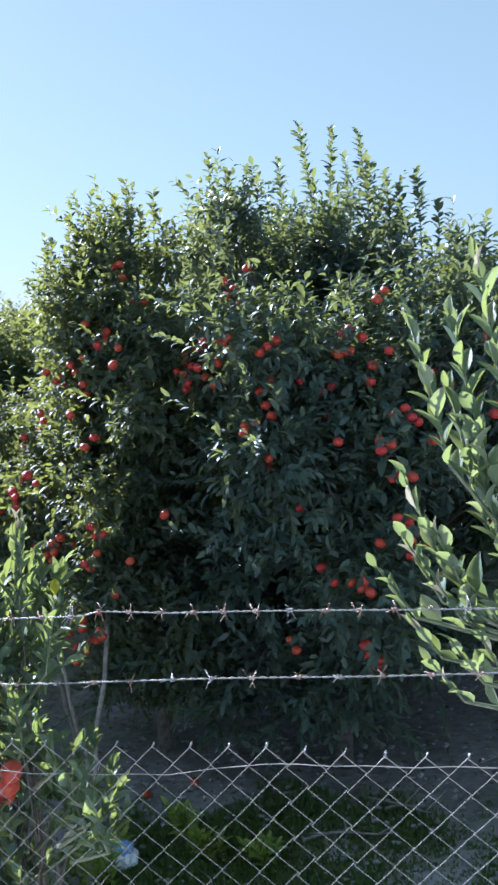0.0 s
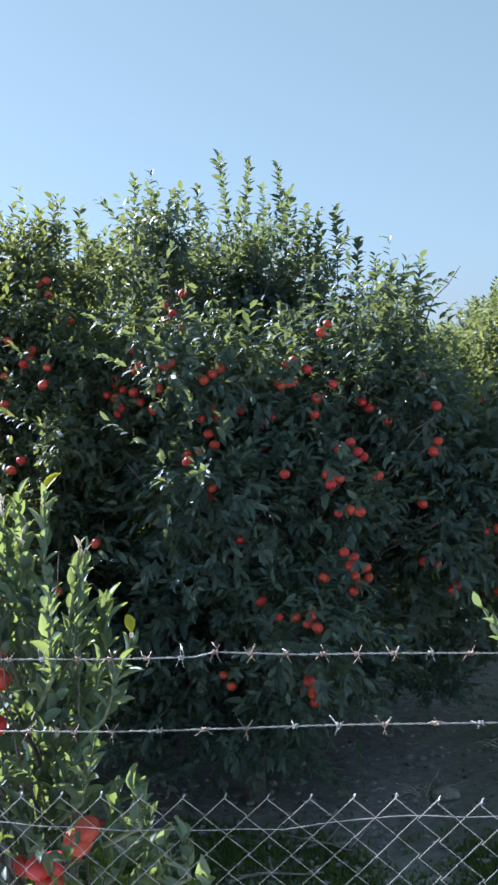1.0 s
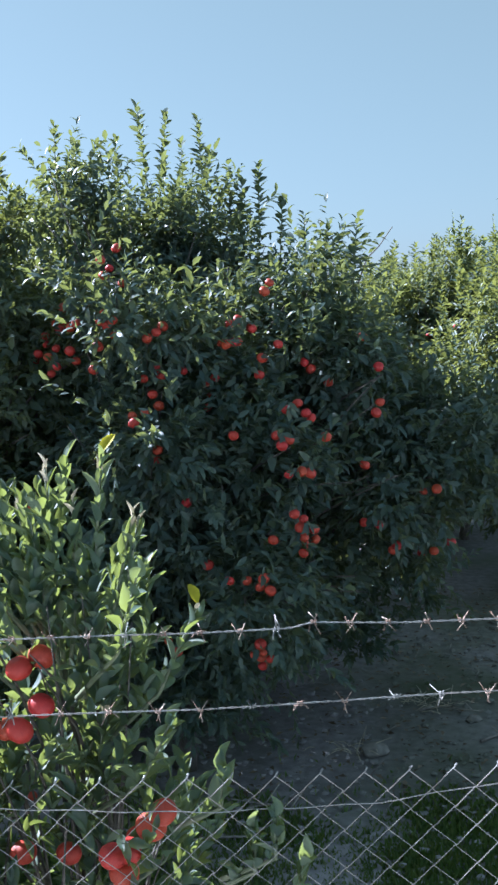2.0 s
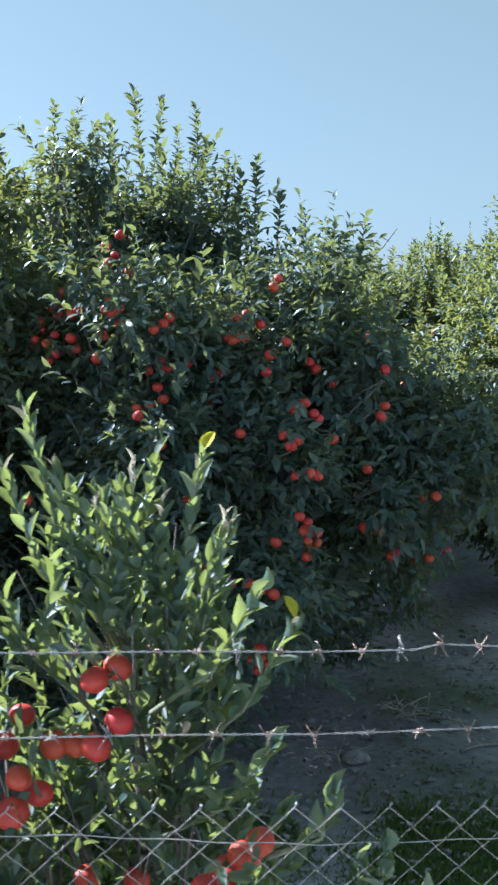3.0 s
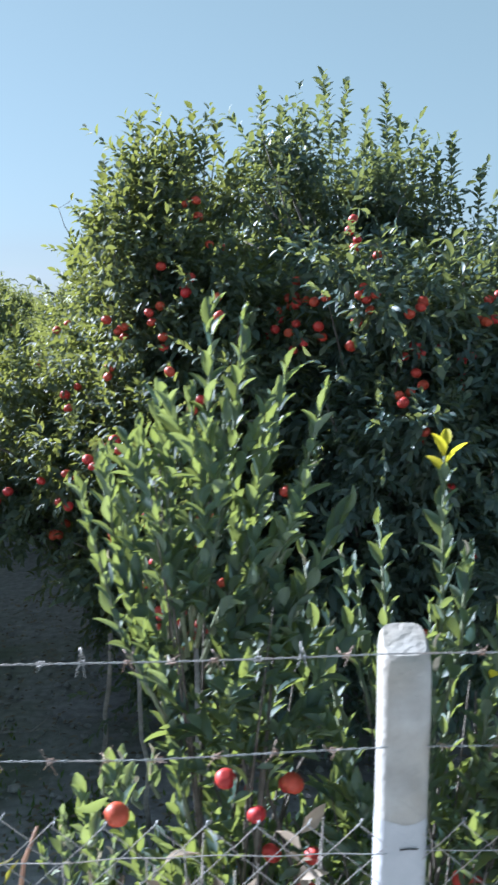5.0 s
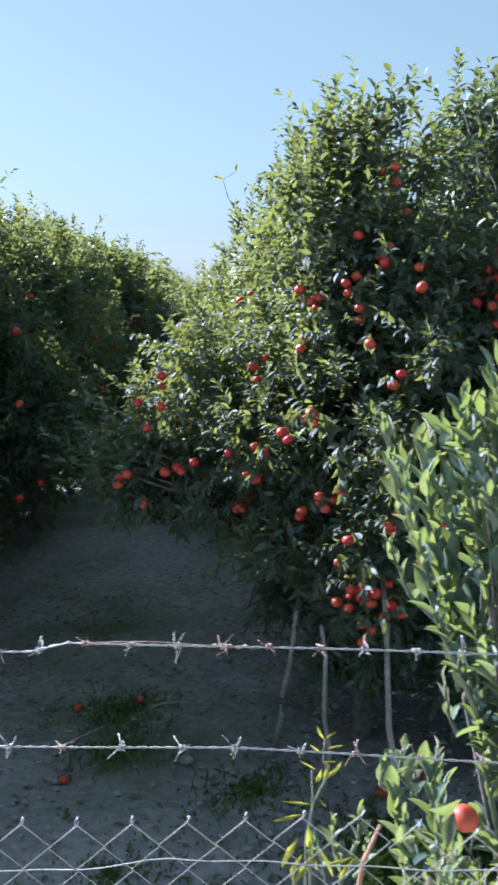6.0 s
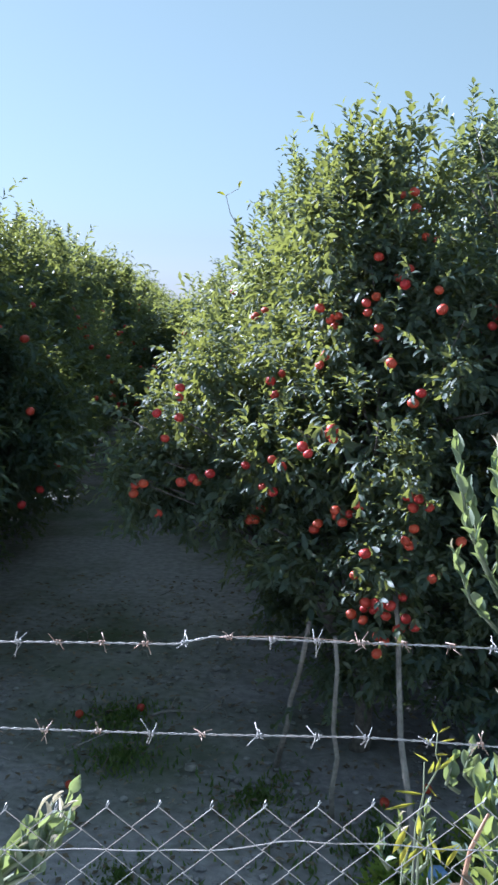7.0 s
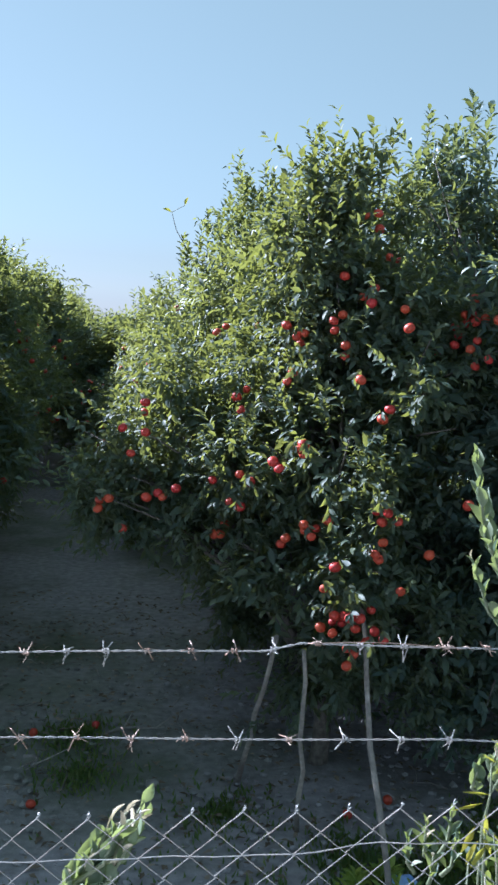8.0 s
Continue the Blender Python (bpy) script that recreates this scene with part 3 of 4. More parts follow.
for k in range(0, 9):
    y = 8.6 + 2.6 * k
    back_row.append(copy_thing(row_far if k > 2 else row_a if k % 2 else row_b, pose(-1.15 - 0.3 * (y - 8.6), y, 0, 0, 0, 20 + 83 * k) @ Matrix.Diagonal((0.9, 0.9, 0.75 if k > 1 else 0.87 if k else 1.08, 1))))


# copies mostly hidden behind the fence trees, added to shade sunlit soil patches
copy_thing(row_b, pose(0.5, 9.9, 0, 0, 0, 30) @ Matrix.Scale(0.85, 4))
copy_thing(row_a, pose(1.9, 10.6, 0, 0, 0, 160) @ Matrix.Scale(0.85, 4))
copy_thing(row_b, pose(-0.6, 6.9, 0, 0, 0, 300) @ Matrix.Scale(0.75, 4))
copy_thing(row_a, pose(0.3, 7.3, 0, 0, 0, 200) @ Matrix.Scale(0.92, 4))
copy_thing(row_b, pose(1.35, 7.7, 0, 0, 0, 120) @ Matrix.Scale(0.8, 4))
copy_thing(row_a, pose(2.5, 12.4, 0, 0, 0, 250) @ Matrix.Scale(0.78, 4))


def tall_shoot(tree, x, y, z, h, seed):
    """A long leafy water shoot above the crown."""
    rng = np.random.default_rng(seed)
    w = unit(np.array([[rng.normal(0, .06), 0.0, 1.0]]))
    P, D, N, L = on_twigs(rng, np.array([[x, y, z]]) - w * h, w, np.array([h]), int(h / 0.017), 0.1, 1.0, 0.1)
    L *= np.clip((z - P[:, 2]) / 0.3, 0.45, 1.25)
    ob = fit_mesh("tall_shoot", leaves_mesh("tall_shoot", P, D, N, L, 0.22, MIDDLE), FARLEAF, None)
    ob.parent = tree
    ob.matrix_parent_inverse = tree.matrix_basis.inverted()


for k, (x, y, z, h) in enumerate([(4.0, 12.0, 4.32, 1.1), (4.55, 12.0, 4.25, .9), (4.78, 12.0, 4.12, .8), (3.75, 12.0, 3.9, .6), (4.3, 12.0, 3.95, .6)]):
    tall_shoot(shoot_tree, x, y, z, h, 60 + k)


def bare_twig(tree, points, leafy):
    """A thin leafless twig that sticks out of a crown, with a yellowed leaf at its end."""
    bm = bmesh.new()
    tube(bm, points, [0.006 - 0.004 * i / len(points) for i in range(len(points))], 5)
    ob = part("bare_twig", bm, BARK, None)
    ob.parent = tree
    ob.matrix_parent_inverse = tree.matrix_basis.inverted()
    if leafy:
        p = np.array([points[-1], points[-2]], float)
        d = unit(np.array([[0.3, -0.4, 0.6], [-0.8, -0.3, 0.3]]))
        lf = fit_mesh("leaf", leaves_mesh("leaf", p, d, np.tile([0.2, -0.6, 0.7], (2, 1)), np.full(2, 0.1), 0.25, MIDDLE), YELLOW, None)
        lf.parent = tree
        lf.matrix_parent_inverse = tree.matrix_basis.inverted()


bare_twig(tree_b, [(1.78, 4.7, 3.0), (1.86, 4.75, 3.2), (1.95, 4.8, 3.28), (2.04, 4.8, 3.4)], False)
bare_twig(back_row[0], [(-1.7, 8.75, 2.6), (-1.8, 8.8, 3.0), (-1.97, 8.8, 3.45), (-2.15, 8.8, 3.75), (-2.2, 8.8, 3.93), (-2.07, 8.8, 4.0)], True)


def tree_belt():
    rng = np.random.default_rng(40)
    lobes = [(x, 54 + rng.normal(0, 1), rng.uniform(1.6, 2.3), 2.2, 1.8, rng.uniform(1.5, 2.0)) for x in np.arange(-40, 42, 2.6)]
    p, out = in_lobes(rng, lobes, 9000, 0.7, 0.2, -1)
    way = unit(out + np.array([0, 0, 0.5]) + rng.normal(0, 0.4, p.shape))
    P, D, N, L = on_twigs(rng, p, way, np.full(len(p), 0.4), 4, 0.3)
    tagged(fit_mesh("far_trees", leaves_mesh("far_trees", P, D, N, L, 0.3, PLAIN), FARLEAF, None), "distant green orchard trees closing the rows", "trees", kind="stuff")


tree_belt()


# ---- wooden props under the boughs ----
def prop_stake(base, top, r, seed):
    rng = np.random.default_rng(seed)
    bm = bmesh.new()
    a, b = Vector(base), Vector(top)
    pts = [a.lerp(b, t) + Vector((rng.normal(0, .012), rng.normal(0, .012), 0)) for t in np.linspace(0, 1, 7)]
    pts[0] = a - Vector((0, 0, 0.04))
    tube(bm, pts, [r * (1.1 - 0.3 * i / 6) for i in range(7)], 8)
    me = bpy.data.meshes.new("prop_stake")
    bm.to_mesh(me)
    bm.free()
    ob = fit_mesh("prop_stake", me, PALEWOOD, None)
    tagged(ob, "weathered grey wooden prop stake under a fruit-laden bough", "stake", "prop stakes")


prop_stake((-1.25, 4.3, 0), (-1.03, 3.65, 1.12), 0.016, 1)
prop_stake((-0.89, 3.74, 0), (-0.895, 3.5, 1.1), 0.014, 2)
prop_stake((-0.475, 2.75, 0), (-0.605, 3.7, 1.4), 0.016, 3)
prop_stake((-4.83, 8.3, 0), (-4.95, 8.1, 1.5), 0.03, 4)
prop_stake((-5.04, 10.86, 0), (-5.3, 10.5, 1.5), 0.03, 5)


# ---- young trees along the fence ----
def leaf_single(name, L, bend=0.0, slim=0.2):
    tv, tf = FULL
    v = np.stack([tv[:, 0] * L, tv[:, 1] * L * slim, tv[:, 2] * L - bend * L * tv[:, 0] ** 2], 1)
    return raw_mesh(name, v, tf)


SINGLE = [leaf_single("leaf", 0.070, -0.06), leaf_single("leaf", 0.062, 0.08), leaf_single("leaf", 0.076, 0.14)]
for me in SINGLE:
    me.materials.append(YOUNG)
BROAD = [leaf_single("leaf", 0.066, -0.08, 0.25), leaf_single("leaf", 0.06, 0.12, 0.27), leaf_single("leaf", 0.072, 0.2, 0.23)]
for me in BROAD:
    me.materials.append(SOFT)
GOLD = leaf_single("leaf", 0.07, 0.05)
GOLD.materials.append(YELLOW)
DRIED = leaf_single("leaf", 0.06, 0.2, 0.13)
DRIED.materials.append(PALE)


def leaf_pose(p, d, up):
    d = Vector(d).normalized()
    b = Vector(up).cross(d).normalized()
    n = d.cross(b)
    m = Matrix((d, b, n)).transposed().to_4x4()
    return Matrix.Translation(p) @ m


def young_tree(at, lobes, twigs, shoots, seed, label, fruits=(), gold=(), tips=(), budget=295, floor=0.5, dry=0.1, size=1.0, lean0=0.55, fruit_r=0.0285, forms=None, step=0.0145, twist=(0.18, 0.75)):
    """A young fence-side citrus: stem, crown of twigs, long shoots whose leaves are pieces of their own."""
    rng = np.random.default_rng(seed)
    tree = thing("young_citrus", at, label, "tree", "young trees along the fence")
    limbs("trunk", rng, at, lobes, 0.024, 0.45, tree)
    p, out = in_lobes(rng, lobes, int(twigs * 0.6), 0.35, floor, -0.4)
    if len(fruits):
        s = np.array(fruits)
        ahead = s[None, :, 1] - p[:, None, 1]                # gaps in the leaves, open upwards to the fence side
        hide = ((np.hypot(p[:, None, 0] - s[None, :, 0], p[:, None, 2] + 0.05 - s[None, :, 2] - 0.45 * ahead) < 0.085) & (ahead > -0.06)).any(1)
        p, out = p[~hide], out[~hide]
    way = unit(out * 0.5 + np.array([0, 0, 0.9]) + rng.normal(0, 0.3, p.shape))
    sets = on_twigs(rng, p - way * 0.08, way, rng.uniform(0.12, 0.2, len(p)), 11, 0.066, 0.5, 0.0)
    if len(fruits):
        q = np.array(fruits, float)
        over = unit(rng.normal(0, 0.5, q.shape) + np.array([0, -0.35, -0.2]))
        cover = on_twigs(rng, q + np.array([0, -0.01, 0.05]), over, np.full(len(q), 0.05), 2, 0.056, 0.9, 0.4)
        sets = [np.concatenate([a, b]) for a, b in zip(sets, cover)]
    more = [[], [], [], []]
    left = budget
    for i, (x, y, z, h, *own) in enumerate(shoots):
        lean = own[0] if own else lean0
        tip = Vector((x, y, z))
        foot = Vector((at[0] + (x - at[0]) * lean, at[1] + (y - at[1]) * lean, z - h * 1.25))
        knee = foot.lerp(tip, 0.5) + Vector(((x - at[0]) * 0.12, 0, -0.02))
        bm = bmesh.new()
        tube(bm, [foot, foot.lerp(knee, 0.6), knee, knee.lerp(tip, 0.55), tip], [0.006, 0.0055, 0.0045, 0.0035, 0.002], 5)
        shoot = part("shoot", bm, STEM, tree)
        n = max(6, int(h / step))
        ph = rng.uniform(0, 6.28)
        for j in range(n):
            t = 1 - 0.82 * j / n
            q = foot.lerp(knee, t * 2) if t < 0.5 else knee.lerp(tip, t * 2 - 1)
            axis = (tip - knee).normalized()
            a = ph + j * 2.4
            rad = Vector((math.cos(a), math.sin(a), 0))
            star = i in gold and j < 4 or i in tips and j < 1
            d = axis * (0.45 if star else 0.95 if j > 1 else 1.6) + rad * rng.uniform(*twist) * (0.5 if j < 5 and not star else 1) + Vector((0, 0, -0.1 * (1 - t)))
            up = axis + Vector((rng.normal(0, .35), rng.normal(0, .35), 0.4)) - rad * 0.3
            left -= 1
            if left < 0:
                for a, v in zip(more, (q, d.normalized(), up, 0.07)):
                    a.append(v)
                continue
            withered = j < 4 and rng.uniform() < dry
            ob = fit_mesh("leaf", GOLD if star else DRIED if withered else (forms or SINGLE)[(i + j) % 3], None, shoot)
            k = rng.uniform(0.68, 1.1) * (1.0 if star else 0.62 + 0.4 * min(1, j / 3))
            ob.matrix_basis = leaf_pose(q, d, up) @ Matrix.Scale(k * size, 4)
    if more[0]:
        sets = [np.concatenate([a, np.array(b, float)]) for a, b in zip(sets, more)]
    fit_mesh("crown", leaves_mesh("crown", *sets, 0.2, FULL), YOUNG, tree)
    for x, y, z in fruits:
        hang_fruit(tree, x, y, z, fruit_r, rng)
    return tree


# right of the post
young_tree((0.6, 0.42, 0), [(0.55, .42, 2.12, .24, .2, .32), (0.66, .38, 2.02, .16, .16, .27), (0.46, .45, 1.7, .25, .2, .3), (0.72, .4, 1.55, .2, .2, .3), (0.33, .45, 1.75, .17, .18, .28), (0.52, .45, 1.1, .2, .2, .35), (0.46, .13, 1.7, .3, .13, .17)], 370,
           [(0.39, .36, 2.60, .4), (0.33, .4, 2.5, .35), (0.45, .35, 2.48, .35), (0.73, .24, 2.52, .42), (0.6, .33, 2.49, .38), (0.66, .3, 2.43, .35), (0.79, .32, 2.38, .35), (0.52, .4, 2.42, .3), (0.57, .3, 2.38, .3)] +
           [(0.778, .32, 2.386, .3), (0.907, .228, 2.21, .3), (0.74, .36, 2.15, .28), (0.7, .3, 2.0, .26), (0.72, .3, 2.05, .26), (0.7, .3, 2.3, .28), (0.89, .28, 1.8, .26), (0.93, .28, 1.73, .25), (0.3, .38, 2.3, .3), (1.04, .0, 1.875, .14, .75), (1.085, -.05, 1.815, .13, .72), (0.95, .02, 1.966, .14, .7), (1.0, .02, 1.84, .14, .75), (0.5, -.02, 1.74, .22), (0.28, .0, 1.78, .22), (0.66, -.03, 1.7, .2), (0.8, .02, 1.82, .22), (0.818, -.04, 2.335, .28), (0.85, .09, 2.02, .25)],
           31, "young leafy citrus with ripe mandarins growing behind the fence",
           [(0.527, .294, 2.075), (0.570, .318, 2.09), (0.576, .26, 2.006), (0.447, .31, 1.941), (0.487, .31, 1.939), (0.534, .234, 1.966), (0.392, .222, 1.914), (0.422, .265, 1.864), (0.384, .195, 1.859), (0.334, .407, 1.899), (0.371, .406, 1.964),
            (0.286, .3, 1.955), (0.292, .31, 1.905), (0.296, .33, 1.865), (0.509, .3, 1.672), (0.605, .3, 1.665), (0.831, .075, 1.857), (0.805, .09, 1.822), (0.778, .12, 1.785), (0.736, .045, 1.791), (0.763, .06, 1.792), (0.755, .05, 1.755)],
           tips=(3, 10), lean0=0.15, dry=0.3, size=0.94)
# behind the post
young_tree((0.08, 0.45, 0), [(0.08, .45, 1.7, .22, .2, .4), (0.1, .45, 1.1, .25, .22, .45), (0.2, .42, 1.9, .14, .15, .2), (0.16, .15, 1.7, .13, .1, .17)], 175,
           [(0.148, .444, 2.482, .5), (0.19, .45, 2.27, .25), (0.25, .42, 2.17, .3), (0.22, .38, 2.05, .25), (0.12, .4, 2.1, .3), (0.3, .42, 2.05, .25), (-0.109, 1.0, 2.178, .3), (-0.011, 1.0, 2.146, .25), (0.082, 1.0, 2.25, .3), (0.024, 1.0, 2.12, .25), (0.2, .95, 2.02, .25), (0.263, 1.0, 2.0, .25), (0.05, .8, 1.95, .3), (-0.06, .9, 2.02, .3)],
           32, "slim young citrus with yellow-tipped shoots behind the fence post", [(0.159, .3, 1.689), (0.144, .75, 1.917), (0.137, .75, 1.837)], gold=(0,), tips=(2, 3), dry=0.16)
# left of the post, tall
young_tree((-0.36, 0.52, 0), [(-0.29, .52, 2.25, .19, .2, .36), (-0.26, .52, 1.75, .1, .18, .35), (-0.18, .52, 1.95, .18, .2, .35), (-0.28, .5, 1.2, .16, .2, .5), (-0.16, .5, 1.55, .18, .18, .3), (-0.14, .18, 1.68, .14, .12, .17)], 310,
           [(-0.291, .5, 2.771, .5), (-0.23, .62, 2.747, .5), (-0.146, .6, 2.64, .45), (-0.071, .507, 2.6, .45), (-0.4, .5, 2.56, .4), (-0.441, .52, 2.531, .4), (-0.27, .5, 2.58, .4), (-0.34, .56, 2.6, .4), (-0.1, .52, 2.46, .35),
            (-0.559, .45, 2.431, .45), (-0.53, .52, 2.454, .4), (-0.476, .52, 2.366, .4), (-0.5, .52, 2.27, .3), (-0.05, .48, 2.35, .3), (-0.57, .38, 1.82, .28, .45), (-0.51, .4, 1.86, .3, .4), (-0.47, .34, 1.77, .25, .4), (-0.55, .36, 1.74, .22, .5), (-0.42, .5, 2.05, .3), (-0.18, .55, 2.55, .4)],
           33, "tall bushy young citrus with pale upright shoots behind the fence", [(-0.17, .5, 1.79), (-0.465, .15, 1.913), (-0.125, .4, 1.69), (-0.206, .42, 1.686), (-0.14, .36, 1.64), (-0.289, .35, 1.877), (-0.161, .35, 1.865), (-0.232, .35, 1.804)], size=0.9, lean0=0.14, fruit_r=0.0205)
# far right end
young_tree((2.32, 0.42, 0), [(2.12, .42, 2.3, .12, .14, .3), (2.26, .42, 2.2, .18, .2, .4)], 70,
           [(1.9, .35, 2.88, .6), (1.75, .34, 2.77, .5), (1.72, .3, 2.42, .3), (1.643, .3, 2.233, .16), (1.82, .38, 2.6, .45), (2.0, .4, 2.85, .5), (1.697, .3, 2.13, .14), (1.78, .3, 2.3, .25), (1.86, .35, 2.5, .4), (2.1, .4, 2.7, .5),
            (1.742, .3, 2.02, .12), (1.79, .3, 2.06, .12), (1.83, .32, 2.1, .14), (1.87, .32, 2.14, .14), (1.71, .3, 2.29, .2), (1.755, .3, 2.22, .16), (1.92, .38, 2.3, .3), (1.84, .34, 2.75, .5)],
           34, "young citrus with long bright green shoots at the fence", size=1.15, dry=0.12, forms=[BROAD[0], SINGLE[1], BROAD[2]], step=0.019)
# pale broad-leaved shoots behind the bushy one
young_tree((-0.4, 0.98, 0), [(-0.4, .98, 1.25, .1, .12, .3)], 20,
           [(-0.59, .95, 2.43, .3, .37), (-0.49, .95, 2.43, .3, .45), (-0.545, 1.0, 2.3, .24, .3), (-0.585, .95, 2.165, .19, .2), (-0.47, .95, 2.2, .25, .4), (-0.45, .95, 1.83, .12, .3), (-0.44, .9, 2.05, .2, .4),
            (-0.547, .74, 1.75, .08, .9), (-0.584, .74, 1.72, .07, .9), (-0.475, .74, 1.75, .09, .9), (-0.52, .74, 1.7, .07, .9)],
           37, "young citrus with broad grey-green leaves on leaning shoots", floor=0.9, dry=0.35, size=0.98, forms=BROAD, step=0.019, twist=(0.2, 0.6))
# low shoot at the open stretch
young_tree((-1.46, 0.13, 0), [(-1.46, .13, 1.2, .1, .1, .4)], 20,
           [(-1.3, .12, 1.895, .13), (-1.325, .1, 1.888, .13), (-1.355, .12, 1.86, .11), (-1.3, .14, 1.86, .12), (-1.32, .1, 1.83, .1), (-1.38, .12, 1.825, .09), (-1.37, .13, 1.79, .08), (-1.425, .1, 1.765, .07)],
           35, "small citrus sapling with withered pinkish-white leaf tips at the fence", floor=0.7, dry=0.45, size=1.0, lean0=0.15, forms=BROAD, step=0.015, twist=(0.05, 0.38))
# small growth beside the reed
young_tree((-0.53, 0.16, 0), [(-0.53, .16, 1.3, .08, .08, .3)], 10, [(-0.556, .15, 1.915, .05), (-0.502, .15, 1.918, .05), (-0.475, .17, 1.85, .06), (-0.5, .15, 1.83, .05)], 36,
           "small broad-leaved citrus sapling among reed grass", floor=0.9, dry=0.1, size=0.62, forms=BROAD)
young_tree((-0.69, 0.8, 0), [(-0.69, .8, 1.1, .1, .1, .3)], 14, [(-0.64, .75, 1.6, .1), (-0.7, .75, 1.57, .08), (-0.745, .74, 1.53, .08), (-0.625, .76, 1.52, .08), (-0.68, .74, 1.5, .08)], 38,
           "low dull green citrus sapling with a few white leaf backs", floor=0.9, dry=0.15, size=0.78, forms=[SINGLE[0], BROAD[1], SINGLE[2]], step=0.03, twist=(0.5, 1.2))


# ---- fence ----
PITCH, RISE = 0.0803, 0.073
TIPS = ((-2.8, -1.376, -1.2, -1.03, -0.95, -0.787, -0.62, -0.5, 0.95, 1.46, 1.62, 3.5), (1.88, 1.921, 1.939, 1.949, 1.956, 1.97, 1.988, 1.966, 1.951, 1.948, 1.935, 1.93))
LINE = ((-2.8, -1.42, -1.05, -0.91, -0.4, 0.47, 0.68, 0.95, 1.22, 1.42, 3.5), (1.76, 1.848, 1.875, 1.902, 1.914, 1.915, 1.901, 1.885, 1.89, 1.914, 1.92))
UPPER = ((-2.8, -1.5, -1.1, -1.04, -0.7, 0.0, 0.9, 1.08, 1.12, 1.28, 1.9, 3.5), (2.14, 2.194, 2.212, 2.228, 2.229, 2.231, 2.219, 2.222, 2.231, 2.222, 2.215, 2.2))
LOWER = ((-2.8, -1.5, -1.14, -0.8, -0.4, 0.0, 0.9, 1.35, 1.9, 3.5), (2.0, 2.052, 2.066, 2.078, 2.075, 2.084, 2.08, 2.087, 2.094, 2.1))
# the mesh is stretched unevenly along its run: number of the diamond, place
DIAMONDS = ((-36.75, -16.75, -7.75, 12.25, 17.25, 23.25, 45.25), (-3.01, -1.376, -0.620, 0.962, 1.366, 1.831, 3.6))


def rounded(h):
    """A square of half width h with well-worn round corners."""
    out = []
    for k in range(28):
        a = (k + 0.5) * math.tau / 28 + 0.75 * math.pi
        c, q = math.cos(a), math.sin(a)
        out.append((h * math.copysign(abs(c) ** 0.5, c), h * math.copysign(abs(q) ** 0.5, q)))
    return out


def fence_post():
    p = thing("fence_post", (0.009, 0.0415, 0), "square white concrete fence post with rounded top", "fence post")
    bm = bmesh.new()
    rows = []
    for z in np.linspace(-0.05, 2.211, 24).tolist() + [2.238, 2.254, 2.263]:
        k = 1.0 if z < 2.217 else (0.985, 0.93, 0.80)[[2.238, 2.254, 2.263].index(z)]
        h = 0.039 * k * (1 - 0.02 * math.sin(z * 5))
        dx = 0.0025 * math.sin(z * 9 + 1) + (z - 2.15) * 0.026
        ring = rounded(h)
        rows.append([bm.verts.new((0.006 + x + dx, 0.0415 + y, z - (0.04 * (0.5 - y / 0.079) if z > 2.15 else 0))) for x, y in ring])
    for a, b in zip(rows, rows[1:]):
        for k in range(28):
            f = bm.faces.new((a[k], a[(k + 1) % 28], b[(k + 1) % 28], b[k]))
            f.smooth = True
    bm.faces.new(rows[-1])
    bm.faces.new(rows[0][::-1])
    part("shaft", bm, CONCRETE, p)
    bm = bmesh.new()
    rows = []
    for z in np.linspace(-0.05, 1.963, 16):
        h, dx = 0.0399, 0.0025 * math.sin(z * 9 + 1) + (z - 2.15) * 0.026
        ring = rounded(h)
        rows.append([bm.verts.new((0.006 + x + dx, 0.0415 + y, z + (0.004 * math.sin(x * 90 + y * 50) if z > 1.93 else 0))) for x, y in ring])
    for a, b in zip(rows, rows[1:]):
        for k in range(28):
            bm.faces.new((a[k], a[(k + 1) % 28], b[(k + 1) % 28], b[k])).smooth = True
    part("whitewash", bm, WHITEWASH, p, "coat of fresh whitewash on the lower shaft")
    bm = bmesh.new()
    tube(bm, [(-0.006, 0.0, 1.921), (0.004, -0.0006, 1.9225), (0.022, 0.0, 1.922)], 0.0012, 5)
    part("wire_tie", bm, DARK, p, "dark wire tie through the post")


fence_post()


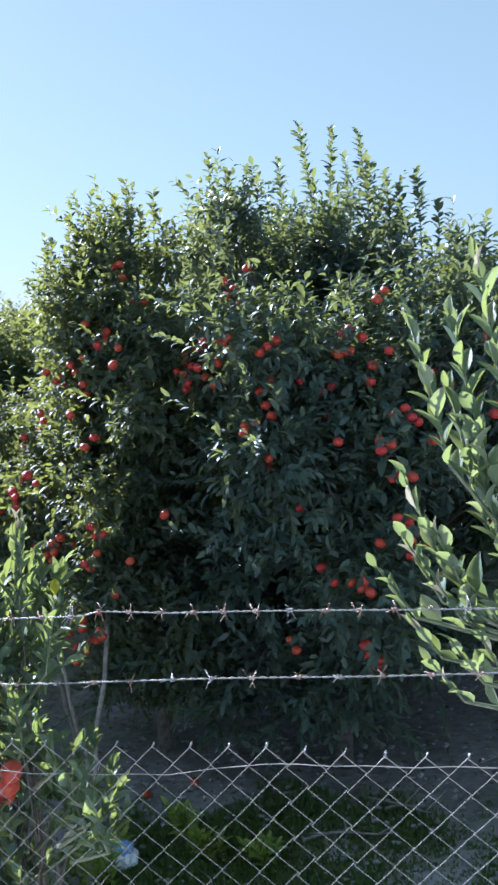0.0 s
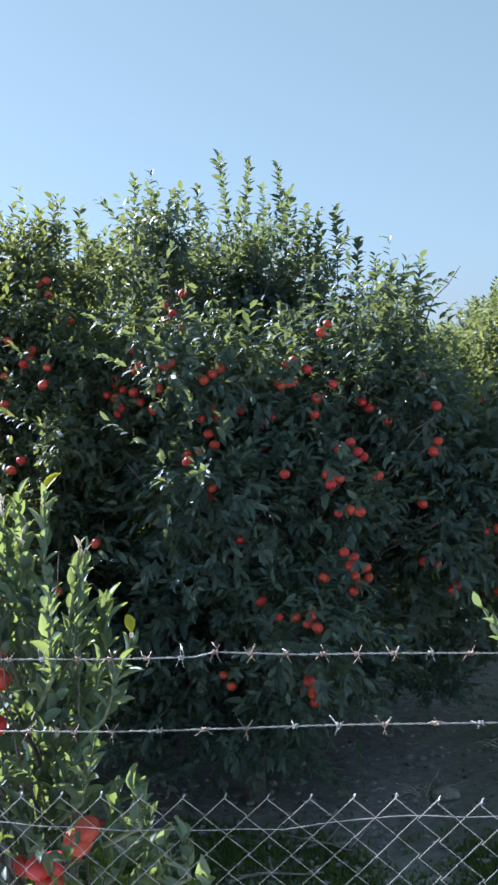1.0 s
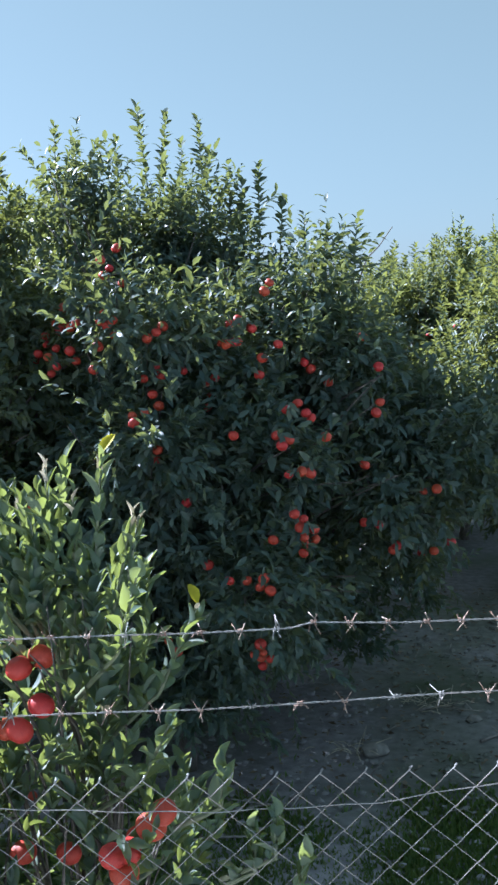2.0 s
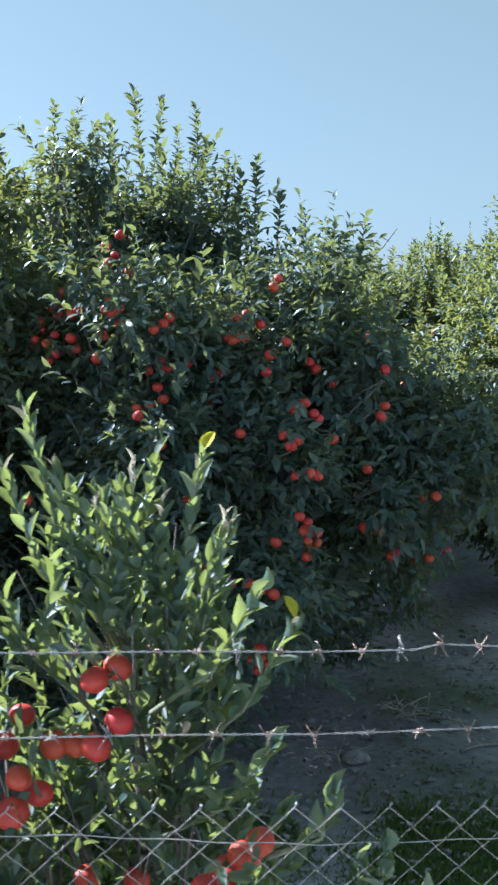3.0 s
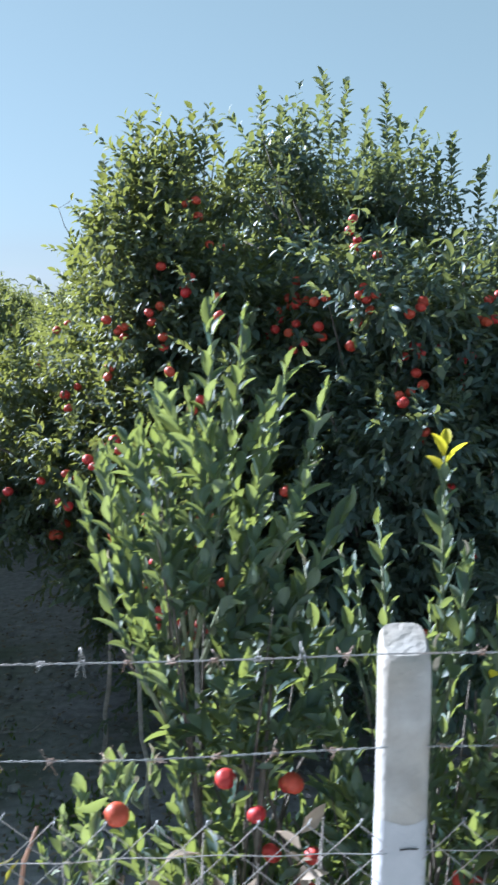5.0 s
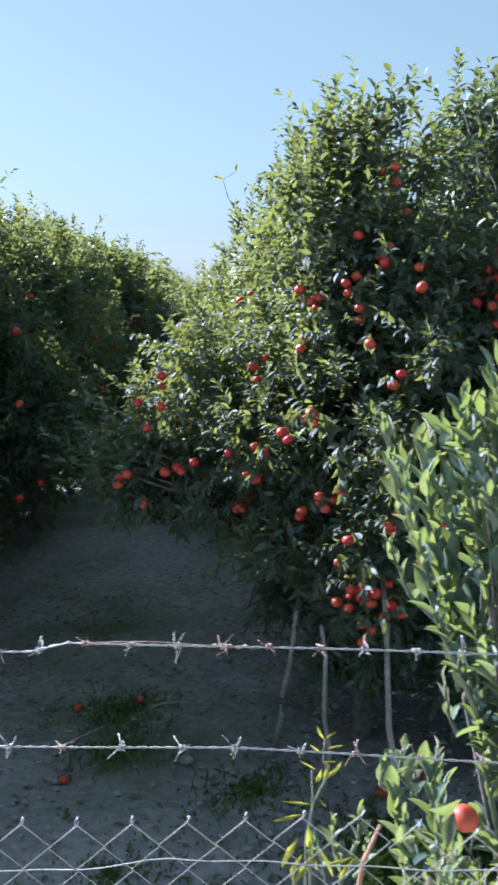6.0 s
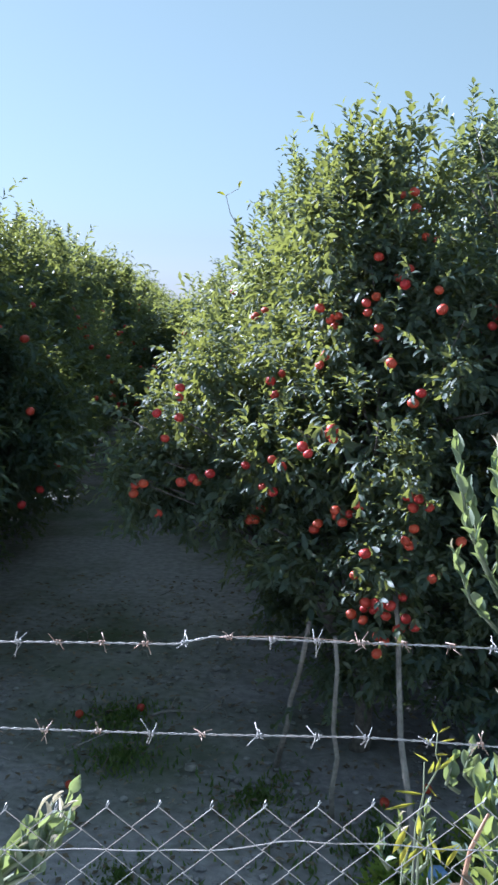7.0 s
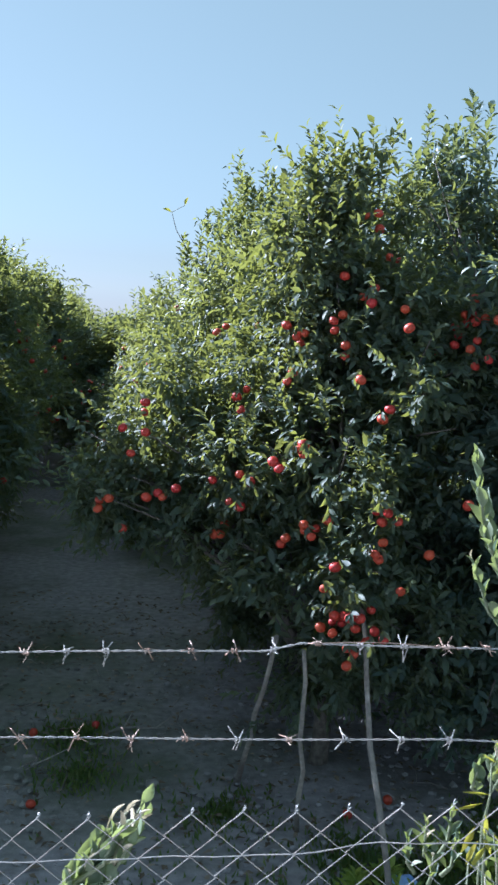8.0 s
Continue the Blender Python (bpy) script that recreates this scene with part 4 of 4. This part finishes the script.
def chain_link():
    f = thing("chain_link_fence", (0.3, 0.0, 0), "galvanised chain-link mesh with pointed top edge", "fence")
    steps = 27
    me = {}
    for flip in (1, -1):
        bm = bmesh.new()
        pts = []
        for k in range(steps * 2 + 1):
            s = flip * (1 if k % 2 else -1)
            pts.append((s * (PITCH / 4 + 0.0008), 0.0022 * s, -k * RISE / 2))
        # pointed twist on top
        pts.insert(0, (pts[0][0] + 0.004, 0.0012 * flip, 0.009))
        tube(bm, pts, 0.00108, 5)
        m = bpy.data.meshes.new("wire")
        bm.to_mesh(m)
        bm.free()
        m.materials.append(STEEL)
        me[flip] = m
    rng = np.random.default_rng(5)
    for i in range(-68, 88):
        a, x, b = (float(np.interp(i / 2 + d, *DIAMONDS)) for d in (-0.25, 0.0, 0.25))
        ob = fit_mesh("wire", me[1 if i % 2 else -1], None, f)
        ob.scale = ((b - a) * 2 / PITCH, 1, 1)
        ob.location = (x, 0.0065, np.interp(x, *TIPS) + rng.normal(0, 0.0012))
    bm = bmesh.new()
    pts = []
    for x in np.linspace(-2.8, 3.5, 190):
        z = float(np.interp(x, *LINE)) + 0.001 * math.sin(x * 14)
        pts.append((x, 0.006 + 0.003 * math.sin(x * math.pi / PITCH), z))
    tube(bm, pts, 0.00105, 5)
    part("tension_wire", bm, STEEL, f)


chain_link()


def barbed_wire(run, spacing, barb_at, label, seed, rusty, frayed=()):
    rng = np.random.default_rng(seed)
    w = thing("barbed_wire", (0.3, 0.0, 2.1), label, "barbed wire", "barbed wire strands")

    def line(x):
        return float(np.interp(x, *run)) + 0.0012 * math.sin(x * 9 + seed)

    for ph in (0, math.pi):
        bm = bmesh.new()
        tube(bm, [(x, 0.006 + 0.0011 * math.cos(x * 150 + ph), line(x) + 0.0011 * math.sin(x * 150 + ph)) for x in np.linspace(-2.8, 3.5, 900)], 0.0009, 4)
        part("strand", bm, STEEL, w)
    metal = []
    for v in range(3):
        bm = bmesh.new()
        for side in (-1, 1):
            t0 = rng.uniform(0, 6)
            coil = [(side * 0.003 + 0.0012 * k / 3, 0.0042 * math.cos(t0 + k), 0.0042 * math.sin(t0 + k)) for k in np.arange(0, 9, 0.8)]
            a, b = Vector(coil[0]), Vector(coil[-1])
            da = Vector((side * 0.5 + rng.normal(0, .4), rng.normal(0, .5), 1.0)).normalized()
            db = Vector((-side * 0.5 + rng.normal(0, .4), rng.normal(0, .5), -1.0)).normalized()
            tube(bm, [a + da * 0.021] + coil + [b + db * 0.021], 0.00078, 4)
        m = bpy.data.meshes.new("barb")
        bm.to_mesh(m)
        bm.free()
        m.materials.append(RUST if v >= rusty else STEEL)
        metal.append(m)
    if frayed:
        bm = bmesh.new()
        tube(bm, [(x, 0.004 - 0.003 * math.sin((x - frayed[0]) * 9), line(x) + 0.0065 * math.sin((x - frayed[0]) / (frayed[1] - frayed[0]) * math.pi)) for x in np.linspace(*frayed, 16)], 0.0008, 4)
        tube(bm, [(frayed[1] - 0.03 + 0.0045 * k, 0.006 + 0.0032 * math.cos(k * 1.3), line(frayed[1]) + 0.0032 * math.sin(k * 1.3)) for k in range(14)], 0.0008, 4)
        part("loose_strand", bm, RUST, w, "frayed strand wound round the wire")
    x = barb_at - spacing * math.floor((barb_at + 2.75) / spacing)
    rest = x
    while x < 3.45:
        if abs(x - 0.005) > 0.055:
            ob = fit_mesh("barb", metal[rng.integers(0, 3)], None, w)
            ob.location = (x, 0.006, line(x))
            ob.rotation_euler = (rng.uniform(0, 6.28), 0, 0)
        rest += spacing
        x = rest + spacing * rng.uniform(-0.06, 0.06)


barbed_wire(UPPER, 0.0667, 1.119, "upper galvanised barbed wire strand with many rusty barbs", 1, 1, (-1.03, -0.8))
barbed_wire(LOWER, 0.0857, 1.346, "lower galvanised barbed wire strand with four-point barbs", 2, 1)


# ---- weeds, litter and small things on the ground ----
def reed():
    """A thin forked stalk with short narrow blades that stand off at all angles."""
    t = thing("reed_grass", (-0.7, 0.137, 0), "tall yellow-green reed grass leaning at the fence", "weed")
    stalks = (((-0.704, 0), (-0.704, 1.2), (-0.704, 1.82), (-0.704, 1.893), (-0.699, 1.93), (-0.674, 1.983), (-0.682, 2.001), (-0.68, 2.038)),
              ((-0.73, 0), (-0.722, 1.3), (-0.71, 1.87), (-0.699, 1.93), (-0.7, 1.986)), ((-0.66, 0), (-0.67, 1.4), (-0.68, 1.8), (-0.69, 1.86)), ((-0.75, 0), (-0.735, 1.5), (-0.73, 1.81)))
    for pts in stalks:
        bm = bmesh.new()
        tube(bm, [(x, 0.137, z) for x, z in pts], [0.0026 - 0.0016 * k / len(pts) for k in range(len(pts))], 5)
        part("stalk", bm, STEM, t)
    rng = np.random.default_rng(8)
    # foot, length, angle in the plane of the fence, half width over length
    blades = [(-0.68, 2.038, .027, 116, .09), (-0.68, 2.038, .026, 40, .07), (-0.68, 2.022, .031, 14, .055), (-0.685, 2.001, .024, 8, .07), (-0.685, 2.014, .028, 133, .06), (-0.693, 1.988, .032, 146, .05), (-0.694, 1.966, .028, 70, .13),
              (-0.682, 1.971, .028, 72, .1), (-0.678, 1.974, .042, 52, .09), (-0.699, 1.93, .05, 175, .05), (-0.709, 1.915, .06, 200, .045), (-0.692, 1.943, .02, -45, .06), (-0.723, 1.872, .052, 239, .11), (-0.705, 1.855, .04, 92, .12), (-0.693, 1.82, .035, 115, .13),
              (-0.735, 1.8, .05, 70, .1), (-0.69, 1.86, .05, -60, .08), (-0.68, 1.83, .05, 30, .06), (-0.7, 1.84, .055, 235, .09), (-0.66, 1.8, .05, 60, .08)]
    for x, z, ln, turn, w in blades:
        a = radians(turn)
        d = unit(np.array([[math.cos(a), rng.uniform(-0.35, 0.15), math.sin(a)]]))
        me = leaves_mesh("blade", np.array([[x, 0.135, z]]), d, unit(np.array([[rng.normal(0, .3), -1.0, 0.5]])), np.array([ln]), w, MIDDLE)
        fit_mesh("blade", me, REED, t)


reed()


def dry_cane():
    bm = bmesh.new()
    tube(bm, [(-0.66, 0.13, -0.03), (-0.645, 0.125, 1.2), (-0.634, 0.12, 1.766), (-0.62, 0.12, 1.848), (-0.594, 0.12, 1.911)], [0.006, 0.005, 0.0042, 0.004, 0.0026], 6)
    me = bpy.data.meshes.new("dry_cane")
    bm.to_mesh(me)
    bm.free()
    tagged(fit_mesh("dry_cane", me, CANE, None), "bent dry reddish-brown cane standing behind the fence", "cane")


dry_cane()


def grass_patches():
    rng = np.random.default_rng(9)
    P, D, N, L = [], [], [], []
    for cx, cy, r, n in ((-2.35, 4.9, 0.28, 700), (-2.2, 4.3, 0.25, 500), (-1.3, 3.9, 0.3, 500), (-0.3, 2.9, 0.8, 2200), (0.9, 2.6, 0.9, 2600), (1.8, 3.2, 0.7, 1400), (-1.9, 3.0, 0.4, 700), (0.2, 1.5, 1.2, 1600), (0.4, 3.6, .5, 700)):
        a, k = rng.uniform(0, 6.28, n), r * abs(rng.normal(0, 0.75, n))
        P.append(np.stack([cx + k * np.cos(a), cy + k * np.sin(a), np.full(n, -0.02)], 1))
    # thin lawn of weeds between the fence and the trees
    n = 170000
    q = np.stack([rng.uniform(-1.2, 5.5, n), rng.uniform(0.3, 4.2, n), np.full(n, -0.02)], 1)
    edge = np.clip((4.0 - q[:, 1] + 0.25 * np.sin(q[:, 0] * 3.1) + 0.15 * np.sin(q[:, 0] * 7.3)) / 0.6, 0, 1) * np.clip((q[:, 0] + 0.75 + 0.2 * np.sin(q[:, 1] * 4)) / 0.5, 0, 1)
    edge *= np.clip((5.3 - q[:, 0] + 0.4 * np.sin(q[:, 1] * 5)) / 2.2, 0, 1) * np.clip((q[:, 1] - 0.4 + 0.2 * np.sin(q[:, 0] * 5)) / 0.8, 0, 1)
    patch = 0.85 + 0.35 * np.sin(q[:, 0] * 2.7 + q[:, 1] * 1.9) * np.sin(q[:, 1] * 3.3 - q[:, 0])
    P.append(q[rng.uniform(0, 1, n) < edge * patch])
    P = np.concatenate(P)
    n = len(P)
    D = unit(np.stack([rng.normal(0, .45, n), rng.normal(0, .45, n), np.ones(n)], 1))
    N = unit(rng.normal(0, 1, (n, 3)) + np.array([0, 0, .2]))
    fit = fit_mesh("grass", leaves_mesh("grass", P, D, N, rng.uniform(0.03, 0.075, n), 0.14, PLAIN), BLADE, None)
    tagged(fit, "short green weeds and grass on the orchard floor", "grass", kind="stuff")


grass_patches()


def litter():
    rng = np.random.default_rng(10)
    n = 5500
    P = np.stack([rng.uniform(-4, 4, n), rng.uniform(1.0, 8.5, n), rng.uniform(0.01, 0.03, n)], 1)
    P = P[(P[:, 1] > 3.9) | (P[:, 0] < -0.7)]
    n = len(P)
    a = rng.uniform(0, 6.28, n)
    D = unit(np.stack([np.cos(a), np.sin(a), rng.normal(0, .15, n)], 1))
    N = unit(np.stack([rng.normal(0, .25, n), rng.normal(0, .25, n), np.ones(n)], 1))
    ob = fit_mesh("leaf_litter", leaves_mesh("leaf_litter", P, D, N, rng.uniform(0.03, 0.07, n), 0.24, PLAIN), DRYLEAF, None)
    tagged(ob, "dry brown fallen leaves scattered on the soil", "leaf litter", kind="stuff")
    bm = bmesh.new()
    for _ in range(170):
        x, y, a, l = rng.uniform(-4, 4), rng.uniform(1, 9), rng.uniform(0, 6.28), rng.uniform(0.08, 0.35)
        d = Vector((math.cos(a), math.sin(a), 0)) * l
        q = Vector((x, y, 0.02))
        tube(bm, [q, q + d * 0.5 + Vector((0.02, 0.01, 0.015)), q + d], [0.004, 0.0035, 0.002], 4)
    me = bpy.data.meshes.new("twig_litter")
    bm.to_mesh(me)
    bm.free()
    ob = fit_mesh("twig_litter", me, PALEWOOD, None)
    tagged(ob, "dry grey twigs lying on the soil", "twigs", kind="stuff")


litter()


def fallen_fruit():
    rng = np.random.default_rng(11)
    for x, y in ((-2.4, 3.86), (-2.24, 5.04), (-2.63, 4.87), (-0.6, 3.9), (-0.35, 4.1)):
        ob = fit_mesh("fallen_mandarin", FRUIT, None, None)
        ob.location = (x, y, 0.022)
        ob.scale = (0.03, 0.03, 0.03)
        ob.rotation_euler = (rng.uniform(0, 6), rng.uniform(0, 6), 0)
        tagged(ob, "fallen orange-red mandarin lying on the soil", "fruit", "fallen mandarins")


fallen_fruit()


def fallen_branch(at, turn, length, seed):
    rng = np.random.default_rng(seed)
    bm = bmesh.new()
    m = pose(at[0], at[1], 0.02, 0, 0, turn)
    pts = [m @ Vector((length * t, 0.05 * math.sin(t * 5), 0.03 * t)) for t in np.linspace(0, 1, 7)]
    tube(bm, pts, [0.012 - 0.008 * t for t in np.linspace(0, 1, 7)], 6)
    for k in (2, 3, 5):
        d = Vector((rng.normal(0, .12), rng.normal(0, .12), 0.07))
        tube(bm, [pts[k], pts[k] + d * 0.6, pts[k] + d], [0.006, 0.004, 0.002], 5)
    me = bpy.data.meshes.new("fallen_branch")
    bm.to_mesh(me)
    bm.free()
    tagged(fit_mesh("fallen_branch", me, PALEWOOD, None), "dry grey fallen branch lying on the soil", "branch", "fallen branches")


fallen_branch((-2.15, 4.9), 20, 0.4, 1)
fallen_branch((-2.6, 4.5), -50, 0.25, 2)
fallen_branch((2.2, 5.2), -12, 0.45, 3)
fallen_branch((2.5, 4.6), 10, 0.5, 4)
fallen_branch((0.55, 3.38), 14, 0.5, 5)
fallen_branch((0.95, 3.8), -8, 0.3, 6)


def plastic_bag():
    """A crumpled bag: lower half white, upper half blue."""
    t = thing("plastic_bag", (-0.39, 3.04, 0), "crumpled blue and white plastic bag on the ground", "bag")
    for name, mat, z0, r in (("white_side", PLASTIC_W, 0.05, 0.075), ("blue_side", PLASTIC_B, 0.105, 0.055)):
        bm = bmesh.new()
        bmesh.ops.create_icosphere(bm, subdivisions=3, radius=1.0)
        for v in bm.verts:
            k = 1 + 0.22 * noise.noise(v.co * 2.3) + 0.12 * noise.noise(v.co * 6)
            v.co = Vector((-0.39 + v.co.x * r * k * 1.1, 3.04 + v.co.y * r * k, max(-0.01, z0 + v.co.z * r * k * 0.85)))
        part(name, bm, mat, t)


plastic_bag()


def weed(at, height, n, seed):
    t = thing("weed", at, "small green weed growing by the fence, its leaf colour brightened as if sunlit", "weed", "weeds by the fence")
    rng = np.random.default_rng(seed)
    base = np.array([at]) + np.stack([rng.normal(0, .03, n), rng.normal(0, .03, n), np.zeros(n)], 1)
    way = unit(np.stack([rng.normal(0, .3, n), rng.normal(0, .3, n), np.ones(n)], 1))
    P, D, N, L = on_twigs(rng, base, way, height * rng.uniform(.6, 1, n), 12, 0.085, 0.8)
    fit_mesh("leaves", leaves_mesh("leaves", P, D, N, L, 0.18, MIDDLE), SUNLIT_WEED, t)
    for b, w in zip(base, way):
        bm = bmesh.new()
        b, w = Vector(b), Vector(w)
        tube(bm, [b - w * 0.02, b + w * height * 0.4, b + w * height * 0.8], [0.004, 0.003, 0.0015], 4)
        part("stem", bm, STEM, t)


weed((-0.62, 2.95, 0), 0.2, 7, 5)
weed((-0.52, 3.15, 0), 0.16, 6, 6)
weed((-0.15, 3.36, 0), 0.24, 9, 1)
weed((0.06, 3.17, 0), 0.16, 6, 2)
weed((-0.42, 2.82, 0), 0.24, 7, 3)
weed((0.37, 3.15, 0), 0.16, 6, 4)


def dead_growth():
    """Dry twigs and curled leaves caught at the foot of the bush beside the post."""
    t = thing("dead_brush", (-0.26, 0.14, 0), "tangle of dry brown twigs and curled leaves at the mesh", "dead brush")
    rng = np.random.default_rng(77)
    P, D, N, L = [], [], [], []
    for k in range(22):
        bm = bmesh.new()
        a = Vector((-0.26 - 0.22 * (k % 2) + rng.normal(0, .06), 0.14 + rng.normal(0, .03), 0))
        b = Vector((a.x + rng.normal(0, .09), a.y + rng.normal(0, .03), rng.uniform(1.7, 1.97)))
        pts = [a.lerp(b, s) + Vector((0.04 * math.sin(s * 6 + k), 0.02 * math.cos(s * 5 + k), 0)) for s in np.linspace(0, 1, 8)]
        tube(bm, pts, [0.004 - 0.0025 * s for s in np.linspace(0, 1, 8)], 5)
        part("twig", bm, PALEWOOD, t)
        for s in np.linspace(0.82, 0.99, 7):
            P.append(a.lerp(b, s))
            D.append((rng.normal(0, 1), rng.normal(0, .6), rng.normal(-.3, .5)))
            N.append((rng.normal(0, .5), -0.4, 1.0))
            L.append(rng.uniform(0.04, 0.07))
    ob = fit_mesh("dry_leaves", leaves_mesh("dry_leaves", np.array(P), unit(np.array(D)), np.array(N), np.array(L), 0.2, MIDDLE), DRYLEAF, t)
    tagged(ob, "curled brown leaves", kind="stuff")


dead_growth()


def straw_tuft(at, seed):
    """A thin heap of pale dry straws."""
    t = thing("dry_straw", at, "small heap of pale dry straw on the shaded soil", "straw", "straw on the soil")
    rng = np.random.default_rng(seed)
    for _ in range(16):
        bm = bmesh.new()
        a, l = rng.uniform(0, 6.28), rng.uniform(0.08, 0.2)
        p = Vector((at[0] + rng.normal(0, .09), at[1] + rng.normal(0, .07), 0.02))
        d = Vector((math.cos(a), math.sin(a), rng.uniform(0, .5))) * l
        tube(bm, [p, p + d * 0.5 + Vector((0, 0, 0.015)), p + d], [0.003, 0.0028, 0.0018], 4)
        part("straw", bm, STRAW, t)


straw_tuft((2.25, 5.4, 0), 1)
straw_tuft((2.36, 5.28, 0), 2)
straw_tuft((1.66, 4.56, 0), 3)


def stone(at, r, seed):
    bm = bmesh.new()
    bmesh.ops.create_icosphere(bm, subdivisions=3, radius=1.0)
    for v in bm.verts:
        k = 1 + 0.25 * noise.noise(v.co * 1.6 + Vector((seed, 0, 0))) + 0.06 * noise.noise(v.co * 6)
        v.co = Vector((at[0] + v.co.x * r * k * 1.3, at[1] + v.co.y * r * k, r * 0.4 + v.co.z * r * k * 0.65))
    for f in bm.faces:
        f.smooth = True
    me = bpy.data.meshes.new("stone")
    bm.to_mesh(me)
    bm.free()
    tagged(fit_mesh("stone", me, STONE, None), "pale grey flat field stone half sunk in soil", "stone", "field stones")


stone((1.79, 4.53, 0), 0.07, 1)
stone((2.55, 5.0, 0), 0.04, 2)
stone((-1.75, 4.2, 0), 0.035, 3)


def clods():
    """Crumbled soil and small stones on the tilled floor."""
    rng = np.random.default_rng(14)
    bm = bmesh.new()
    bmesh.ops.create_icosphere(bm, subdivisions=1, radius=1.0)
    tv = np.array([v.co for v in bm.verts])
    tf = np.array([[v.index for v in f.verts] for f in bm.faces])
    bm.free()
    n = 5200
    c = np.stack([rng.uniform(-3.6, 3.4, n), rng.uniform(1.2, 7.5, n), np.zeros(n)], 1)
    size = 0.006 + 0.022 * rng.uniform(0, 1, n) ** 3
    jag = rng.uniform(0.65, 1.25, (n, len(tv), 1))
    V = c[:, None] + tv[None] * jag * size[:, None, None] * np.array([1.2, 1.0, 0.7])
    V[..., 2] += 0.012
    F = tf[None] + (np.arange(n) * len(tv))[:, None, None]
    me = raw_mesh("soil_clods", V.reshape(-1, 3), F.reshape(-1, 3))
    me.polygons.foreach_set("use_smooth", np.zeros(len(me.polygons), bool))
    tagged(fit_mesh("soil_clods", me, SOIL, None), "loose clods of dry brown soil and pebbles", "soil", kind="stuff")


clods()
